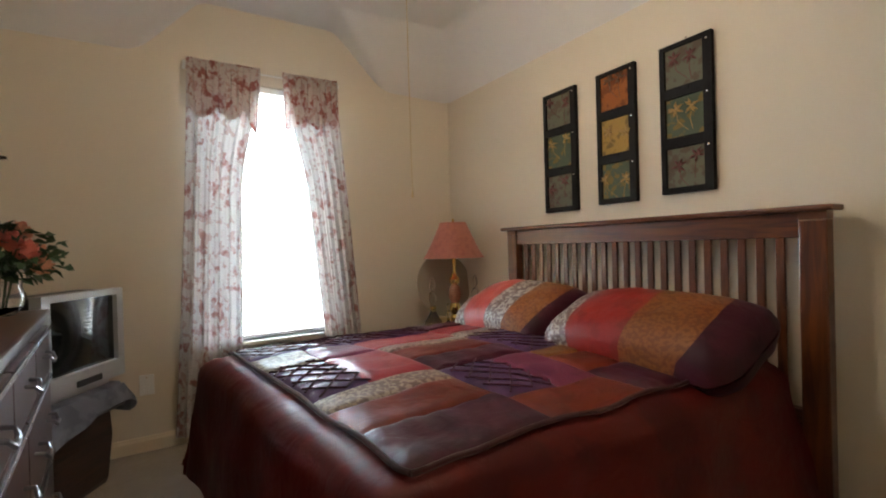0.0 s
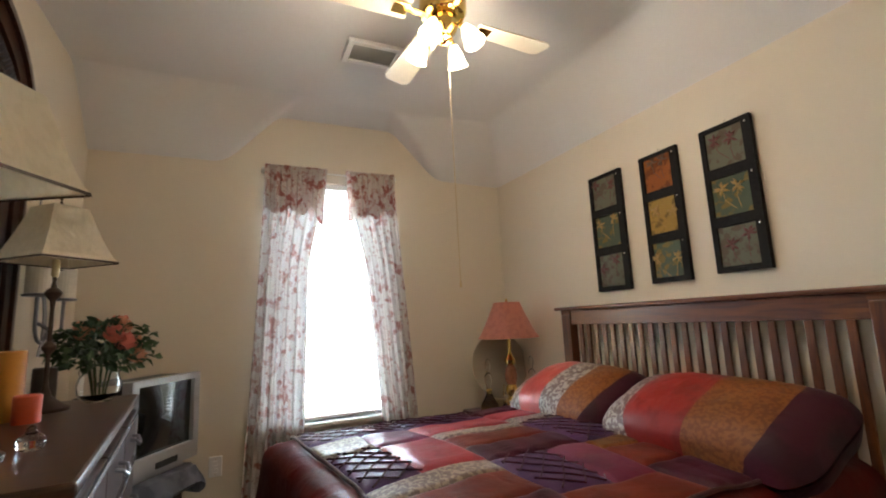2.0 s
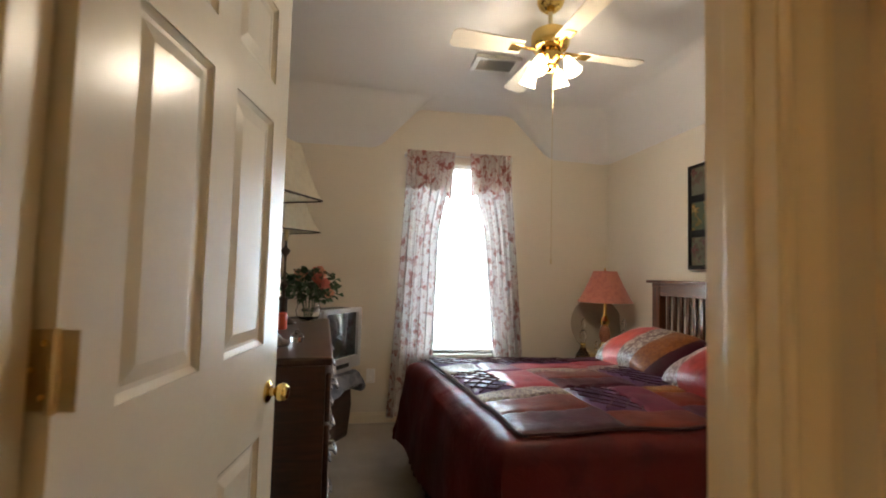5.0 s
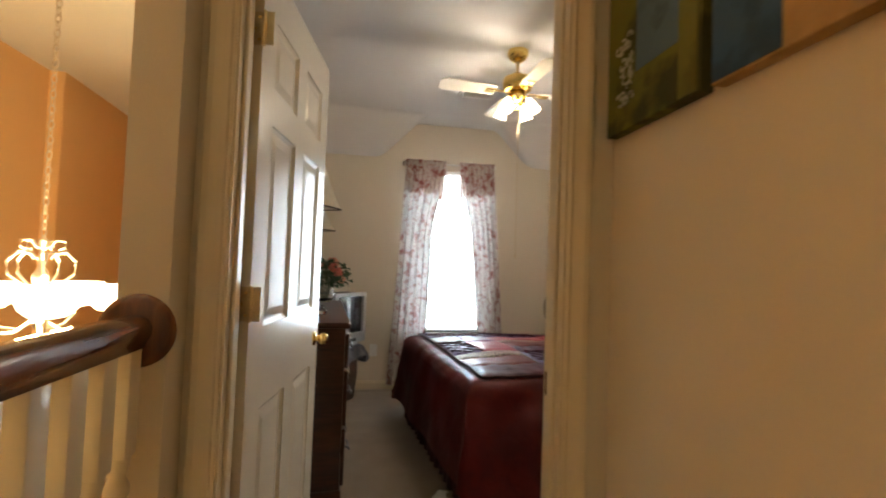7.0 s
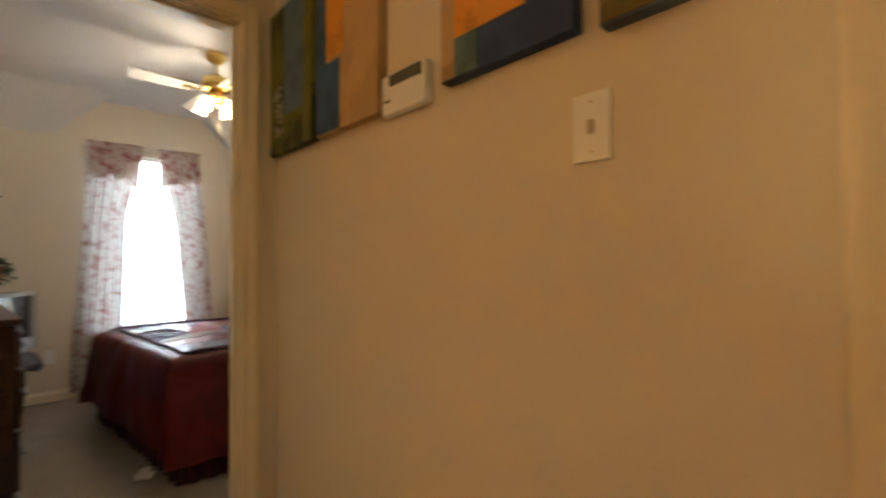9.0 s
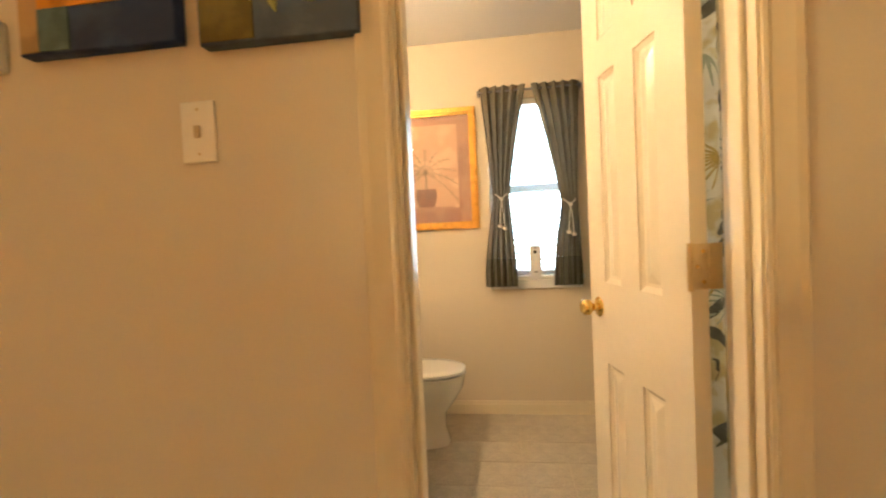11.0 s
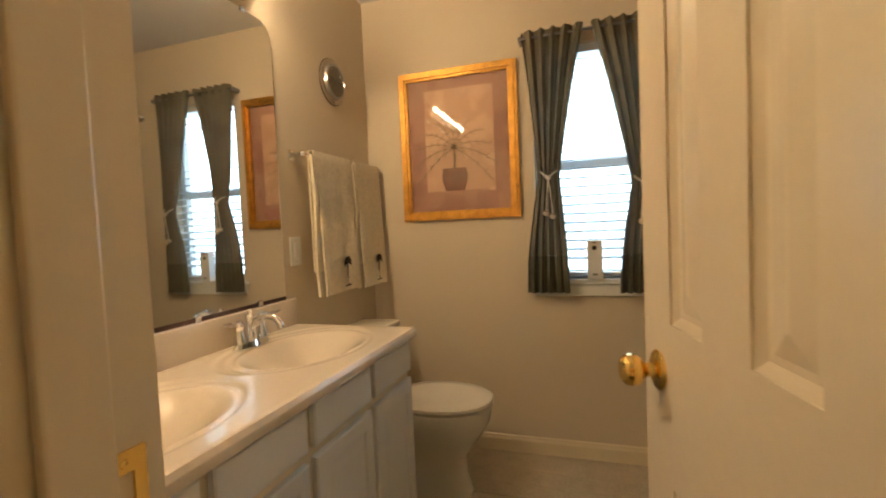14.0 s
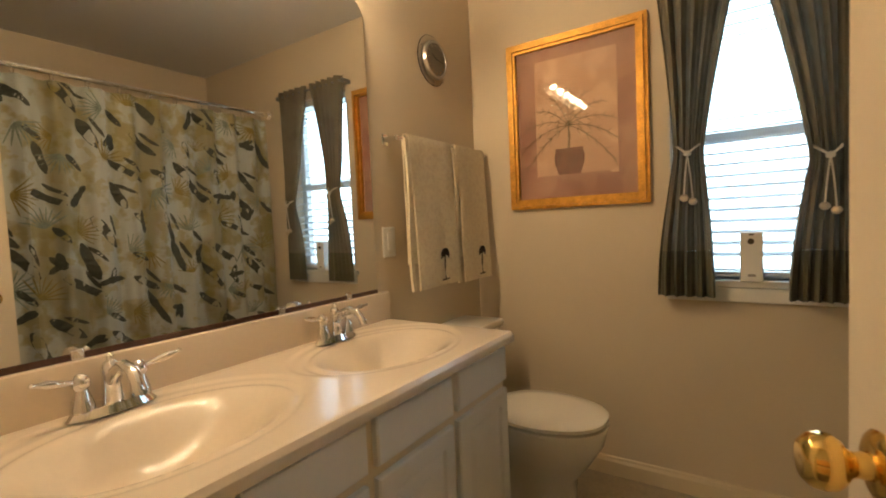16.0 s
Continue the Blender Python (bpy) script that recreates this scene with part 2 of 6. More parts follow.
def wall_mesh(axis, c0, c1, u0, u1, z0, z1, holes=()):
    """A wall between the planes axis = c0 and c1, from u0 to u1, with holes (u, u, z, z) right through it."""
    us = sorted({u0, u1, *[h[0] for h in holes], *[h[1] for h in holes]})
    zs = sorted({z0, z1, *[h[2] for h in holes], *[h[3] for h in holes]})
    bm, seen = bmesh.new(), {}

    def vert(c, u, z):
        key = (c, u, z)
        if key not in seen:
            seen[key] = bm.verts.new((c, u, z) if axis == "x" else (u, c, z))
        return seen[key]

    def solid(i, j):
        if not (0 <= i < len(us) - 1 and 0 <= j < len(zs) - 1):
            return False
        u, z = (us[i] + us[i + 1]) / 2, (zs[j] + zs[j + 1]) / 2
        return not any(h[0] < u < h[1] and h[2] < z < h[3] for h in holes)

    for i in range(len(us) - 1):
        for j in range(len(zs) - 1):
            if not solid(i, j):
                continue
            a, b, c, d = us[i], us[i + 1], zs[j], zs[j + 1]
            for k in (c0, c1):
                bm.faces.new([vert(k, *p) for p in ((a, c), (b, c), (b, d), (a, d))])
            for di, dj, p, q in ((-1, 0, (a, c), (a, d)), (1, 0, (b, c), (b, d)), (0, -1, (a, c), (b, c)), (0, 1, (a, d), (b, d))):
                if not solid(i + di, j + dj):
                    bm.faces.new([vert(c0, *p), vert(c0, *q), vert(c1, *q), vert(c1, *p)])
    return bm


# ---- the plan, in metres ----
BE, BN, BW = 1.50, 3.357, -1.30        # bedroom: east, north and west faces
CEIL = 2.62                           # bedroom ceiling
D0, D1, DH = -0.965, -0.135, 2.06     # bedroom door opening in x, and its head
TE, TN, TS = 2.145, -0.92, -3.37      # bathroom: east, north and south faces
T0, T1 = -2.328, -1.722               # bathroom door opening in y
BCEIL = 2.42                          # bathroom ceiling
WX0, WX1, WZ0, WZ1 = -0.29, 0.57, 0.555, 2.17    # bedroom window
UY0, UY1, UZ0, UZ1 = -2.37, -1.83, 0.90, 2.03   # bathroom window

# ---- structure: bedroom ----
structure("floor_bedroom", boxed(BW, BE, 0.0, BN, -0.15, 0.0), M_CARPET, "beige cut-pile carpet, a little worn", "floor")
structure("wall_south_bedroom", wall_mesh("y", 0.0, 0.11, -1.15, 1.60, -0.15, 2.75, [(D0 - 0.02, D1 + 0.02, 0.0, DH + 0.02)]), M_WALL, "cream painted wall with a door opening", "wall")
structure("wall_north_bedroom", wall_mesh("y", BN, BN + 0.14, -1.54, 1.605, -0.15, 2.75, [(WX0, WX1, WZ0, WZ1)]), M_WALL, "cream painted wall with a window opening", "wall")
structure("wall_east_bedroom", wall_mesh("x", BE, BE + 0.12, 0.11, BN, -0.15, 2.75), M_WALL, "cream painted wall behind the headboard", "wall")
structure("wall_nook_bedroom", wall_mesh("x", -1.15, -1.08, 0.11, 0.80, -2.9, 3.6), M_WALL, "cream painted wall behind the open door", "wall")
structure("wall_jog_bedroom", wall_mesh("y", 0.69, 0.80, BW - 0.12, -1.15, -2.9, 3.6), M_WALL, "cream painted short return wall", "wall")
structure("wall_west_bedroom", wall_mesh("x", BW - 0.12, BW, 0.80, BN, -2.9, 3.6), M_WALL, "cream painted wall behind the dresser", "wall")


def bedroom_ceiling():
    """Flat ceiling with slopes along the east and north walls and a dormer over the window."""
    bm = bmesh.new()
    ze, zn, xe, yn = 2.215, 2.262, 1.26, 3.0
    kl, kr, tl, tr, vl, vr = -0.563, 0.935, -0.237, 0.585, -0.14, 0.50
    v = {k: bm.verts.new(c) for k, c in dict(
        sw=(BW, 0.11, CEIL), se=(xe, 0.11, CEIL), ee=(BE, 0.11, ze), nw=(BW, yn, CEIL), ww=(BW, BN, zn), ne=(xe, yn, CEIL), cc=(BE, BN, ze + 0.03),
        kl=(kl, BN, zn), kr=(kr, BN, zn), tl=(tl, BN, CEIL), tr=(tr, BN, CEIL), vl=(vl, yn, CEIL), vr=(vr, yn, CEIL)).items()}
    for f in ("sw se ne vr vl nw", "se ee cc ne", "nw vl kl ww", "vr ne cc kr", "vl tl kl", "vr kr tr", "vl vr tr tl"):
        bm.faces.new([v[k] for k in f.split()])
    folds = [e for e in bm.edges if len(e.link_faces) == 2]
    bmesh.ops.bevel(bm, geom=folds, offset=0.05, segments=4, profile=0.5, affect="EDGES", clamp_overlap=True)
    made = bmesh.ops.extrude_face_region(bm, geom=list(bm.faces))
    for g in made["geom"]:
        if isinstance(g, bmesh.types.BMVert):
            g.co.z += 0.12
    return bm


structure("ceiling_bedroom", bedroom_ceiling(), M_CEIL, "white ceiling with sloped sides and a window dormer", "ceiling", True)

# ---- structure: hall and foyer ----
structure("floor_hall", boxed(-1.24, 0.0, -3.6, 0.0, -0.30, 0.0), M_CARPET, "beige carpet of the upstairs landing", "floor")
structure("wall_east_hall", wall_mesh("x", 0.0, 0.11, -3.6, 0.0, -0.15, 2.75, [(T0 - 0.02, T1 + 0.02, 0.0, DH + 0.02)]), M_WALL, "cream painted hall wall with a door opening", "wall")
structure("wall_south_hall", wall_mesh("y", -3.72, -3.6, -4.6, 0.11, -2.9, 3.6), M_WALL, "cream painted wall at the end of the hall", "wall")
structure("wall_pier_hall", boxed(-1.15, -1.05, -0.10, 0.0, -0.30, 2.75), M_WALL, "cream wall end beside the railing", "wall")
structure("ceiling_hall", boxed(-1.24, 0.0, -3.6, 0.0, 2.44, 2.56), M_CEIL, "white hall ceiling", "ceiling")
structure("wall_west_foyer", wall_mesh("x", -4.62, -4.5, -3.6, 4.94, -2.9, 3.5), M_ORANGE, "terracotta painted foyer wall", "wall")
angled = structure("wall_recess_foyer", boxed(-0.30, 0.0, 0.0, 2.8, -2.9, 3.5), M_ORANGE, "terracotta painted foyer wall past a corner", "wall")
angled.matrix_basis = pose(-4.34, 4.94, 0, 0, 0, 4)
structure("wall_north_foyer", wall_mesh("y", 7.6, 7.72, -5.4, -1.4, -2.9, 3.5), M_ORANGE, "terracotta painted foyer end wall", "wall")
# added out of view to block the north backdrop's glow from the foyer
structure("light_block_foyer", wall_mesh("x", BW - 0.12, BW - 0.02, 3.57, 7.6, -2.9, 3.5), M_ORANGE, "unseen terracotta wall that keeps the sky glow out of the foyer", "wall")
structure("floor_foyer", boxed(-5.4, -1.26, -3.6, 7.6, -2.9, -2.75), M_TILE, "tan tiled foyer floor below", "floor")
structure("wall_below_landing", boxed(-1.26, -1.24, -3.6, 0.0, -2.75, -0.30), M_WALL, "cream wall below the landing", "wall")


structure("ceiling_foyer", boxed(-5.4, -1.25, -3.6, 7.7, 3.38, 3.5), M_CEIL, "white foyer ceiling", "ceiling")

# ---- structure: bathroom ----
structure("floor_bathroom", boxed(0.0, TE, TS, TN, -0.15, 0.0), M_TILE, "tan vinyl floor with faint square joints", "floor")
structure("wall_north_bathroom", wall_mesh("y", TN, TN + 0.11, 0.11, TE + 0.12, -0.15, 2.6), M_BWALL, "taupe painted wall behind the vanity", "wall")
structure("wall_east_bathroom", wall_mesh("x", TE, TE + 0.14, TS - 0.1, TN, -0.15, 2.6, [(UY0, UY1, UZ0, UZ1)]), M_BWALL, "taupe painted wall with a window", "wall")
structure("wall_south_bathroom", wall_mesh("y", TS - 0.1, TS, 0.0, TE, -0.15, 2.6), M_BWALL, "taupe painted wall behind the tub", "wall")
structure("wall_west_bathroom", wall_mesh("x", 0.11, 0.122, TS, TN, 0.0, 2.6, [(T0 - 0.02, T1 + 0.02, 0.0, DH + 0.02)]), M_BWALL, "taupe painted wall beside the door", "wall")
structure("ceiling_bathroom", boxed(0.11, TE, TS, TN, BCEIL, BCEIL + 0.1), M_CEIL, "white bathroom ceiling", "ceiling")


# ---- trim: baseboards, jambs, casings ----
def moulded(length, width, thick):
    """A trim board lying along x, with a stepped and rounded face towards -y."""
    prof = [(0, 0), (0, thick * 0.55), (width * 0.10, thick * 0.75), (width * 0.22, thick * 0.55), (width * 0.45, thick * 0.72), (width * 0.72, thick), (width * 0.94, thick), (width, thick * 0.8), (width, 0)]
    bm = bmesh.new()
    ends = [[bm.verts.new((x, -t, w)) for w, t in prof] for x in (0, length)]
    for i in range(len(prof)):
        j = (i + 1) % len(prof)
        bm.faces.new((ends[0][i], ends[0][j], ends[1][j], ends[1][i]))
    bm.faces.new(ends[0])
    bm.faces.new(list(reversed(ends[1])))
    return bm


def board_bm(length, height, thick):
    prof = [(0, 0), (thick, 0), (thick, height * 0.72), (thick * 0.55, height * 0.86), (thick * 0.5, height * 0.95), (thick * 0.2, height), (0, height)]
    bm = bmesh.new()
    ends = [[bm.verts.new((x, -t, h)) for t, h in prof] for x in (0, length)]
    for i in range(len(prof)):
        j = (i + 1) % len(prof)
        bm.faces.new((ends[0][i], ends[0][j], ends[1][j], ends[1][i]))
    bm.faces.new(ends[0])
    bm.faces.new(list(reversed(ends[1])))
    return bm


def baseboard(x, y, turn, length, mat=M_TRIM):
    """Runs from (x, y) along its own x axis, its face to the right of that way."""
    ob = part("baseboard", board_bm(length, 0.085, 0.013), mat, m=pose(x, y, 0, 0, 0, turn))
    tagged(ob, "cream painted baseboard along the wall", "baseboard", kind="structure")


baseboard(BW, BN, 0, BE - BW)
baseboard(BE, BN, -90, BN - 0.11)
baseboard(BW, 0.80, 90, BN - 0.80)
baseboard(BE, 0.11, 180, BE - D1 - 0.08)
baseboard(0.122, TN, 0, TE - 0.122)
baseboard(TE, TN, -90, 1.80)
baseboard(0, -0.015, -90, -T1 - 0.09)
baseboard(0, T0 - 0.08, -90, 1.2)


def door_trim(label, m, width, height, wall):
    """Jamb boards, stops and casings of a doorway; the opening runs from 0 to width along x, the wall from 0 to wall along y."""
    for name, bm in (("jamb", boxed(-0.02, 0, -0.002, wall + 0.002, 0, height)), ("jamb", boxed(width, width + 0.02, -0.002, wall + 0.002, 0, height)),
                     ("jamb", boxed(-0.02, width + 0.02, -0.002, wall + 0.002, height, height + 0.02)),
                     ("door_stop", boxed(0, 0.011, 0.03, wall - 0.042, 0, height, 0.003)), ("door_stop", boxed(width - 0.011, width, 0.03, wall - 0.042, 0, height, 0.003)),
                     ("door_stop", boxed(0.011, width - 0.011, 0.03, wall - 0.042, height - 0.011, height, 0.003))):
        ob = part(name, bm, M_TRIM)
        ob.matrix_basis = m
        tagged(ob, label + ", painted wooden lining", "trim", kind="structure")
    w = 0.062
    for side in (0, 1):
        mm = m if side == 0 else m @ pose(width, wall, 0, 0, 0, 180)
        for sub, ln in ((pose(-0.006, 0, 0, 0, -90, 0), height + 0.006 + w), (pose(width + 0.006, 0, height + 0.006 + w, 0, 90, 0), height + 0.006 + w), (pose(-0.006, 0, height + 0.006), width + 0.012)):
            ob = part("casing", moulded(ln, w, 0.016), M_TRIM)
            ob.matrix_basis = mm @ sub
            tagged(ob, label + ", moulded painted casing", "trim", kind="structure")


door_trim("bedroom doorway", pose(D0, 0, 0), D1 - D0, DH, 0.11)
door_trim("bathroom doorway", pose(0, T1, 0, 0, 0, -90), T1 - T0, DH, 0.122)


# ---- six-panel doors ----
def six_panel_door(name, m, width, height, label, knob_side=1, thick=0.035, kz=0.935):
    """Hinged at x = 0, the leaf along +x, its faces at y = 0 and thick; m sets hinge and swing."""
    door = thing(name, m, label, "door")
    tagged(door, kind="structure")
    st, mid = 0.105, 0.10
    pw = (width - 2 * st - mid) / 2
    rows_z = [(0.22, 0.80), (1.03, 1.60), (1.70, 1.90)]
    cols = [(st, st + pw), (st + pw + mid, width - st)]
    holes = [(a, b, z0, z1) for a, b in cols for z0, z1 in rows_z]
    part("leaf", wall_mesh("y", 0.0, thick, 0.0, width, 0.008, height, holes), M_DOOR, door)
    for a, b, z0, z1 in holes:
        bm = bmesh.new()
        steps = [(0.0, 0.003), (0.012, 0.0095), (0.020, 0.0095), (0.045, 0.004)]
        for sgn, base in ((1, 0.0), (-1, thick)):
            loops = []
            for ins, dep in steps:
                y = base + sgn * dep
                loops.append([bm.verts.new(c) for c in ((a + ins, y, z0 + ins), (b - ins, y, z0 + ins), (b - ins, y, z1 - ins), (a + ins, y, z1 - ins))])
            for p, q in zip(loops, loops[1:]):
                for i in range(4):
                    bm.faces.new((p[i], p[(i + 1) % 4], q[(i + 1) % 4], q[i]))
            bm.faces.new(loops[-1])
        part("panel", bm, M_DOOR, door)
    kx = width - 0.062
    for sgn, base in ((-1, 0.0), (1, thick)):
        rot = pose(kx, base, kz, 90 if sgn < 0 else -90)
        part("rosette", turned([(0.0, 0.0), (0.028, 0.0), (0.029, 0.003), (0.026, 0.006), (0.019, 0.009), (0.0, 0.009)], 28), M_BRASS, door, "polished brass rose", True, rot)
        part("knob", turned([(0.0, 0.008), (0.012, 0.008), (0.010, 0.018), (0.012, 0.023), (0.018, 0.027), (0.0225, 0.033), (0.0235, 0.041), (0.0215, 0.049), (0.015, 0.055), (0.012, 0.0555), (0.0, 0.0545)], 32), M_BRASS, door, "polished brass door knob", True, rot)
    for z in (0.28, 1.10, 1.83):
        hinge = part("hinge", boxed(-0.002, 0.0, 0.0, 0.033, z - 0.045, z + 0.045), M_OLDBRASS, door, "dull brass hinge")
        part("jamb_leaf", boxed(-0.003, -0.0008, -0.029, -0.0005, z - 0.045, z + 0.045), M_OLDBRASS, hinge)
        for sz in (-0.03, 0.0, 0.03):
            part("screw", turned([(0, 0), (0.004, 0), (0.0035, 0.001), (0, 0.0012)], 8), M_BRASS, hinge, m=pose(-0.002, 0.010 if abs(sz) else 0.022, z + sz, 0, -90, 0))
        part("pin", tube([(-0.004, thick + 0.004 if knob_side > 0 else -0.004, z - 0.047), (-0.004, thick + 0.004 if knob_side > 0 else -0.004, z + 0.047)], 0.006), M_OLDBRASS, hinge, smooth=True)
    return door

six_panel_door("door_bedroom", pose(D0 + 0.022, 0.118, 0, 0, 0, 82.5), 0.755, 2.04, "white six-panel bedroom door standing open, brass knob", -1, kz=0.90)
six_panel_door("door_bathroom", pose(0.128, T0 + 0.030, 0, 0, 0, 11.6), 0.50, 2.04, "white six-panel bathroom door standing open, brass knob", 1, kz=0.955)


def strike_plate(m):
    t = thing("strike_plate", m, "bright brass strike plate let into the door jamb", "strike plate")
    part("plate", wall_mesh("y", -0.0015, 0.0015, -0.02, 0.02, -0.032, 0.032, [(-0.008, 0.009, -0.014, 0.014)]), M_BRASS, t)
    part("screw", turned([(0.0, 0), (0.004, 0), (0.003, 0.0015), (0, 0.002)], 10), M_BRASS, t, m=pose(0, -0.0015, 0.023, 90))
    part("screw", turned([(0.0, 0), (0.004, 0), (0.003, 0.0015), (0, 0.002)], 10), M_BRASS, t, m=pose(0, -0.0015, -0.023, 90))


strike_plate(pose(0.088, T1 - 0.002, 0.975))
strike_plate(pose(D1 - 0.002, 0.075, 0.90, 0, 0, 90))

# ---- windows ----
M_BLIND = cloth("white_blind_slat", (0.80, 0.80, 0.80), (0.76, 0.76, 0.76), 20, 0.4, 0.5, see=0.65, sheen=0.0)
M_SKYGLOW = glow("bright_overcast_sky", (0.66, 0.84, 1.0), 27.0)
M_SKYGLOW2 = glow("bright_overcast_sky_east", (0.50, 0.76, 1.0), 8.0)


def window(name, m, width, height, label, slat_tilt, rail_z, sill_out=0.05):
    """Opening from 0 to width along x, 0 to height along z; the room lies towards -y."""
    w = thing(name, m, label, "window")
    tagged(w, kind="structure")
    f = 0.035
    lights = [(f, width - f, f, rail_z - 0.02), (f, width - f, rail_z + 0.02, height - f)] if rail_z else [(f, width - f, f, height - f)]
    frame_part = part("window_frame", wall_mesh("y", 0.075, 0.125, 0, width, 0, height, lights), M_WHITE, w)
    for _, _, z0, z1 in lights:
        p = part("pane", boxed(f, width - f, 0.098, 0.102, z0, z1), M_GLASS, w, "clear window pane")
        p.visible_shadow = False
    part("window_sill", boxed(-0.035, width + 0.035, -sill_out, 0.074, -0.028, 0.0, 0.006), M_WHITE, w)
    part("apron", boxed(-0.02, width + 0.02, -0.014, -0.001, -0.085, -0.029, 0.004), M_WHITE, w)
    blind = thing("window_blind", m, "white horizontal slatted blind hanging in the window", "blind")
    part("head_rail", boxed(0.006, width - 0.006, 0.020, 0.062, height - 0.04, height - 0.002, 0.003), M_WHITE, blind)
    n = int((height - 0.10) / 0.044)
    slat = None
    for i in range(n):
        z = height - 0.065 - i * 0.044
        mm = pose(0, 0.041, z, slat_tilt)
        if slat is None:
            slat = part("slat", boxed(0.008, width - 0.008, -0.024, 0.024, -0.0015, 0.0015), M_BLIND, blind, m=mm)
        else:
            s2 = new("slat", slat.data)
            s2.parent, s2.matrix_basis = blind, mm
    part("bottom_rail", boxed(0.008, width - 0.008, 0.018, 0.062, 0.012, 0.030, 0.004), M_WHITE, blind)
    for x in (width * 0.2, width * 0.8):
        part("cord", tube([(x, 0.016, 0.02), (x, 0.016, height - 0.03)], 0.0015, 6), M_WHITE, blind)
    return w


window("window_bedroom", pose(WX0, BN, WZ0), WX1 - WX0, WZ1 - WZ0, "white sash window, bright daylight behind it", 8, 0)
window("window_bathroom", pose(TE, UY1, UZ0, 0, 0, -90), UY1 - UY0, UZ1 - UZ0, "small white sash window in the bathroom wall", 14, 0.56, 0.02)
structure("backdrop_north", boxed(-1.40, 2.8, 5.2, 5.22, -1.0, 4.2), M_SKYGLOW, "plain bright overcast sky", "backdrop")
structure("backdrop_east", boxed(3.4, 3.42, -4.2, 0.2, -0.8, 3.6), M_SKYGLOW2, "plain bright overcast sky", "backdrop")

# ---- bedroom curtains ----
M_FLORAL = cloth("floral_curtain_cloth", (0.56, 0.52, 0.49), (0.33, 0.16, 0.14), 13, 0.395, see=0.13, second=(0.45, 0.33, 0.30), detail=4)
M_FLORAL_DENSE = cloth("floral_valance_cloth", (0.60, 0.52, 0.47), (0.34, 0.12, 0.10), 17, 0.42, see=0.30, second=(0.50, 0.33, 0.29), detail=4)


def drape(left, right, z0, z1, depth, folds, amp, phase, seg=120, rows=36, thick=0.0):
    """A hanging pleated cloth; left and right give its edges at height fraction v (0 below, 1 above)."""
    def f(u, v):
        x = left(v) * (1 - u) + right(v) * u
        spread = 0.55 + 0.45 * (1 - v)
        y = amp * spread * (math.sin(2 * math.pi * folds * u + phase + 0.6 * math.sin(3 * v)) + 0.35 * math.sin(2 * math.pi * folds * 2.3 * u + 2 * v))
        return Vector((x, depth + y, z0(u) * (1 - v) + z1 * v))
    return sheet(f, seg, rows)


def smooth_step(a, b, v):
    t = max(0.0, min(1.0, (v - a) / (b - a)))
    return t * t * (3 - 2 * t)


rod = thing("curtain_rod", pose(0, BN - 0.07, 2.215), "thin white curtain rod above the window", "curtain rod")
part("rod", tube([(-0.335, 0, 0), (0.575, 0, 0)], 0.006, 10), M_WHITE, rod, smooth=True)
for x in (-0.335, 0.575):
    part("bracket", boxed(x - 0.008, x + 0.008, -0.004, 0.07, -0.015, 0.015, 0.003), M_WHITE, rod)
for side, lab in ((0, "sheer cream curtain with rose flower print, scalloped valance"), (1, "sheer cream curtain with rose flower print beside the bed")):
    c = thing("curtain", pose(0, BN - 0.075, 0), lab, "curtain", "floral window curtains")
    if side == 0:
        lo, hi = (lambda v: -0.325 - 0.11 * (1 - v) ** 1.3), (lambda v: -0.075 + 0.05 * v + 0.10 * smooth_step(0.66, 1.0, v))
        top0, top1 = -0.325, 0.078
    else:
        lo, hi = (lambda v: 0.49 - 0.20 * v - 0.075 * smooth_step(0.66, 1.0, v)), (lambda v: 0.74 - 0.175 * v)
        top0, top1 = 0.212, 0.567
    part("panel", drape(lo, hi, lambda u: 0.05 + 0.012 * math.sin(9 * u), 2.215, 0.0, 5, 0.024, 0.5 + side, 130, 40), M_FLORAL, c, smooth=True)
    part("valance", drape(lambda v: top0, lambda v: top1 + (-0.03 if side == 0 else 0) * (1 - v), (lambda u: 1.965 - 0.065 * abs(math.sin(2.5 * math.pi * u)) + (-0.08 * smooth_step(0.8, 1, u) if side == 0 else -0.08 * (1 - smooth_step(0, 0.2, u)))), 2.228, -0.030, 9, 0.011, 1.0, 140, 16), M_FLORAL_DENSE, c, smooth=True)
    part("ruffle", drape(lambda v: top0, lambda v: top1, lambda u: 2.198, 2.247, -0.012, 24, 0.009, 0.3, 200, 3), M_FLORAL_DENSE, c, "gathered heading", True)

# ---- bed ----
M_SATIN = cloth("maroon_satin", (0.088, 0.006, 0.004), (0.064, 0.004, 0.0035), 5, 0.45, rough=0.48, sheen=0.0)
M_SKIRT = cloth("dark_bed_skirt", (0.045, 0.008, 0.010), (0.030, 0.006, 0.008), 9, 0.45, rough=0.7)
M_MATTRESS = material("white_ticking", (0.7, 0.68, 0.64), 0.9)
BED_Y0, BED_Y1, BED_X0, BED_X1, BED_Z = 0.99, 2.49, -0.25, 1.36, 0.665


def skew(x, y):
    """The cover lies a little askew at the foot."""
    return x - 0.13 * (y - 1.70) * max(0.0, (1.36 - x) / 1.65)


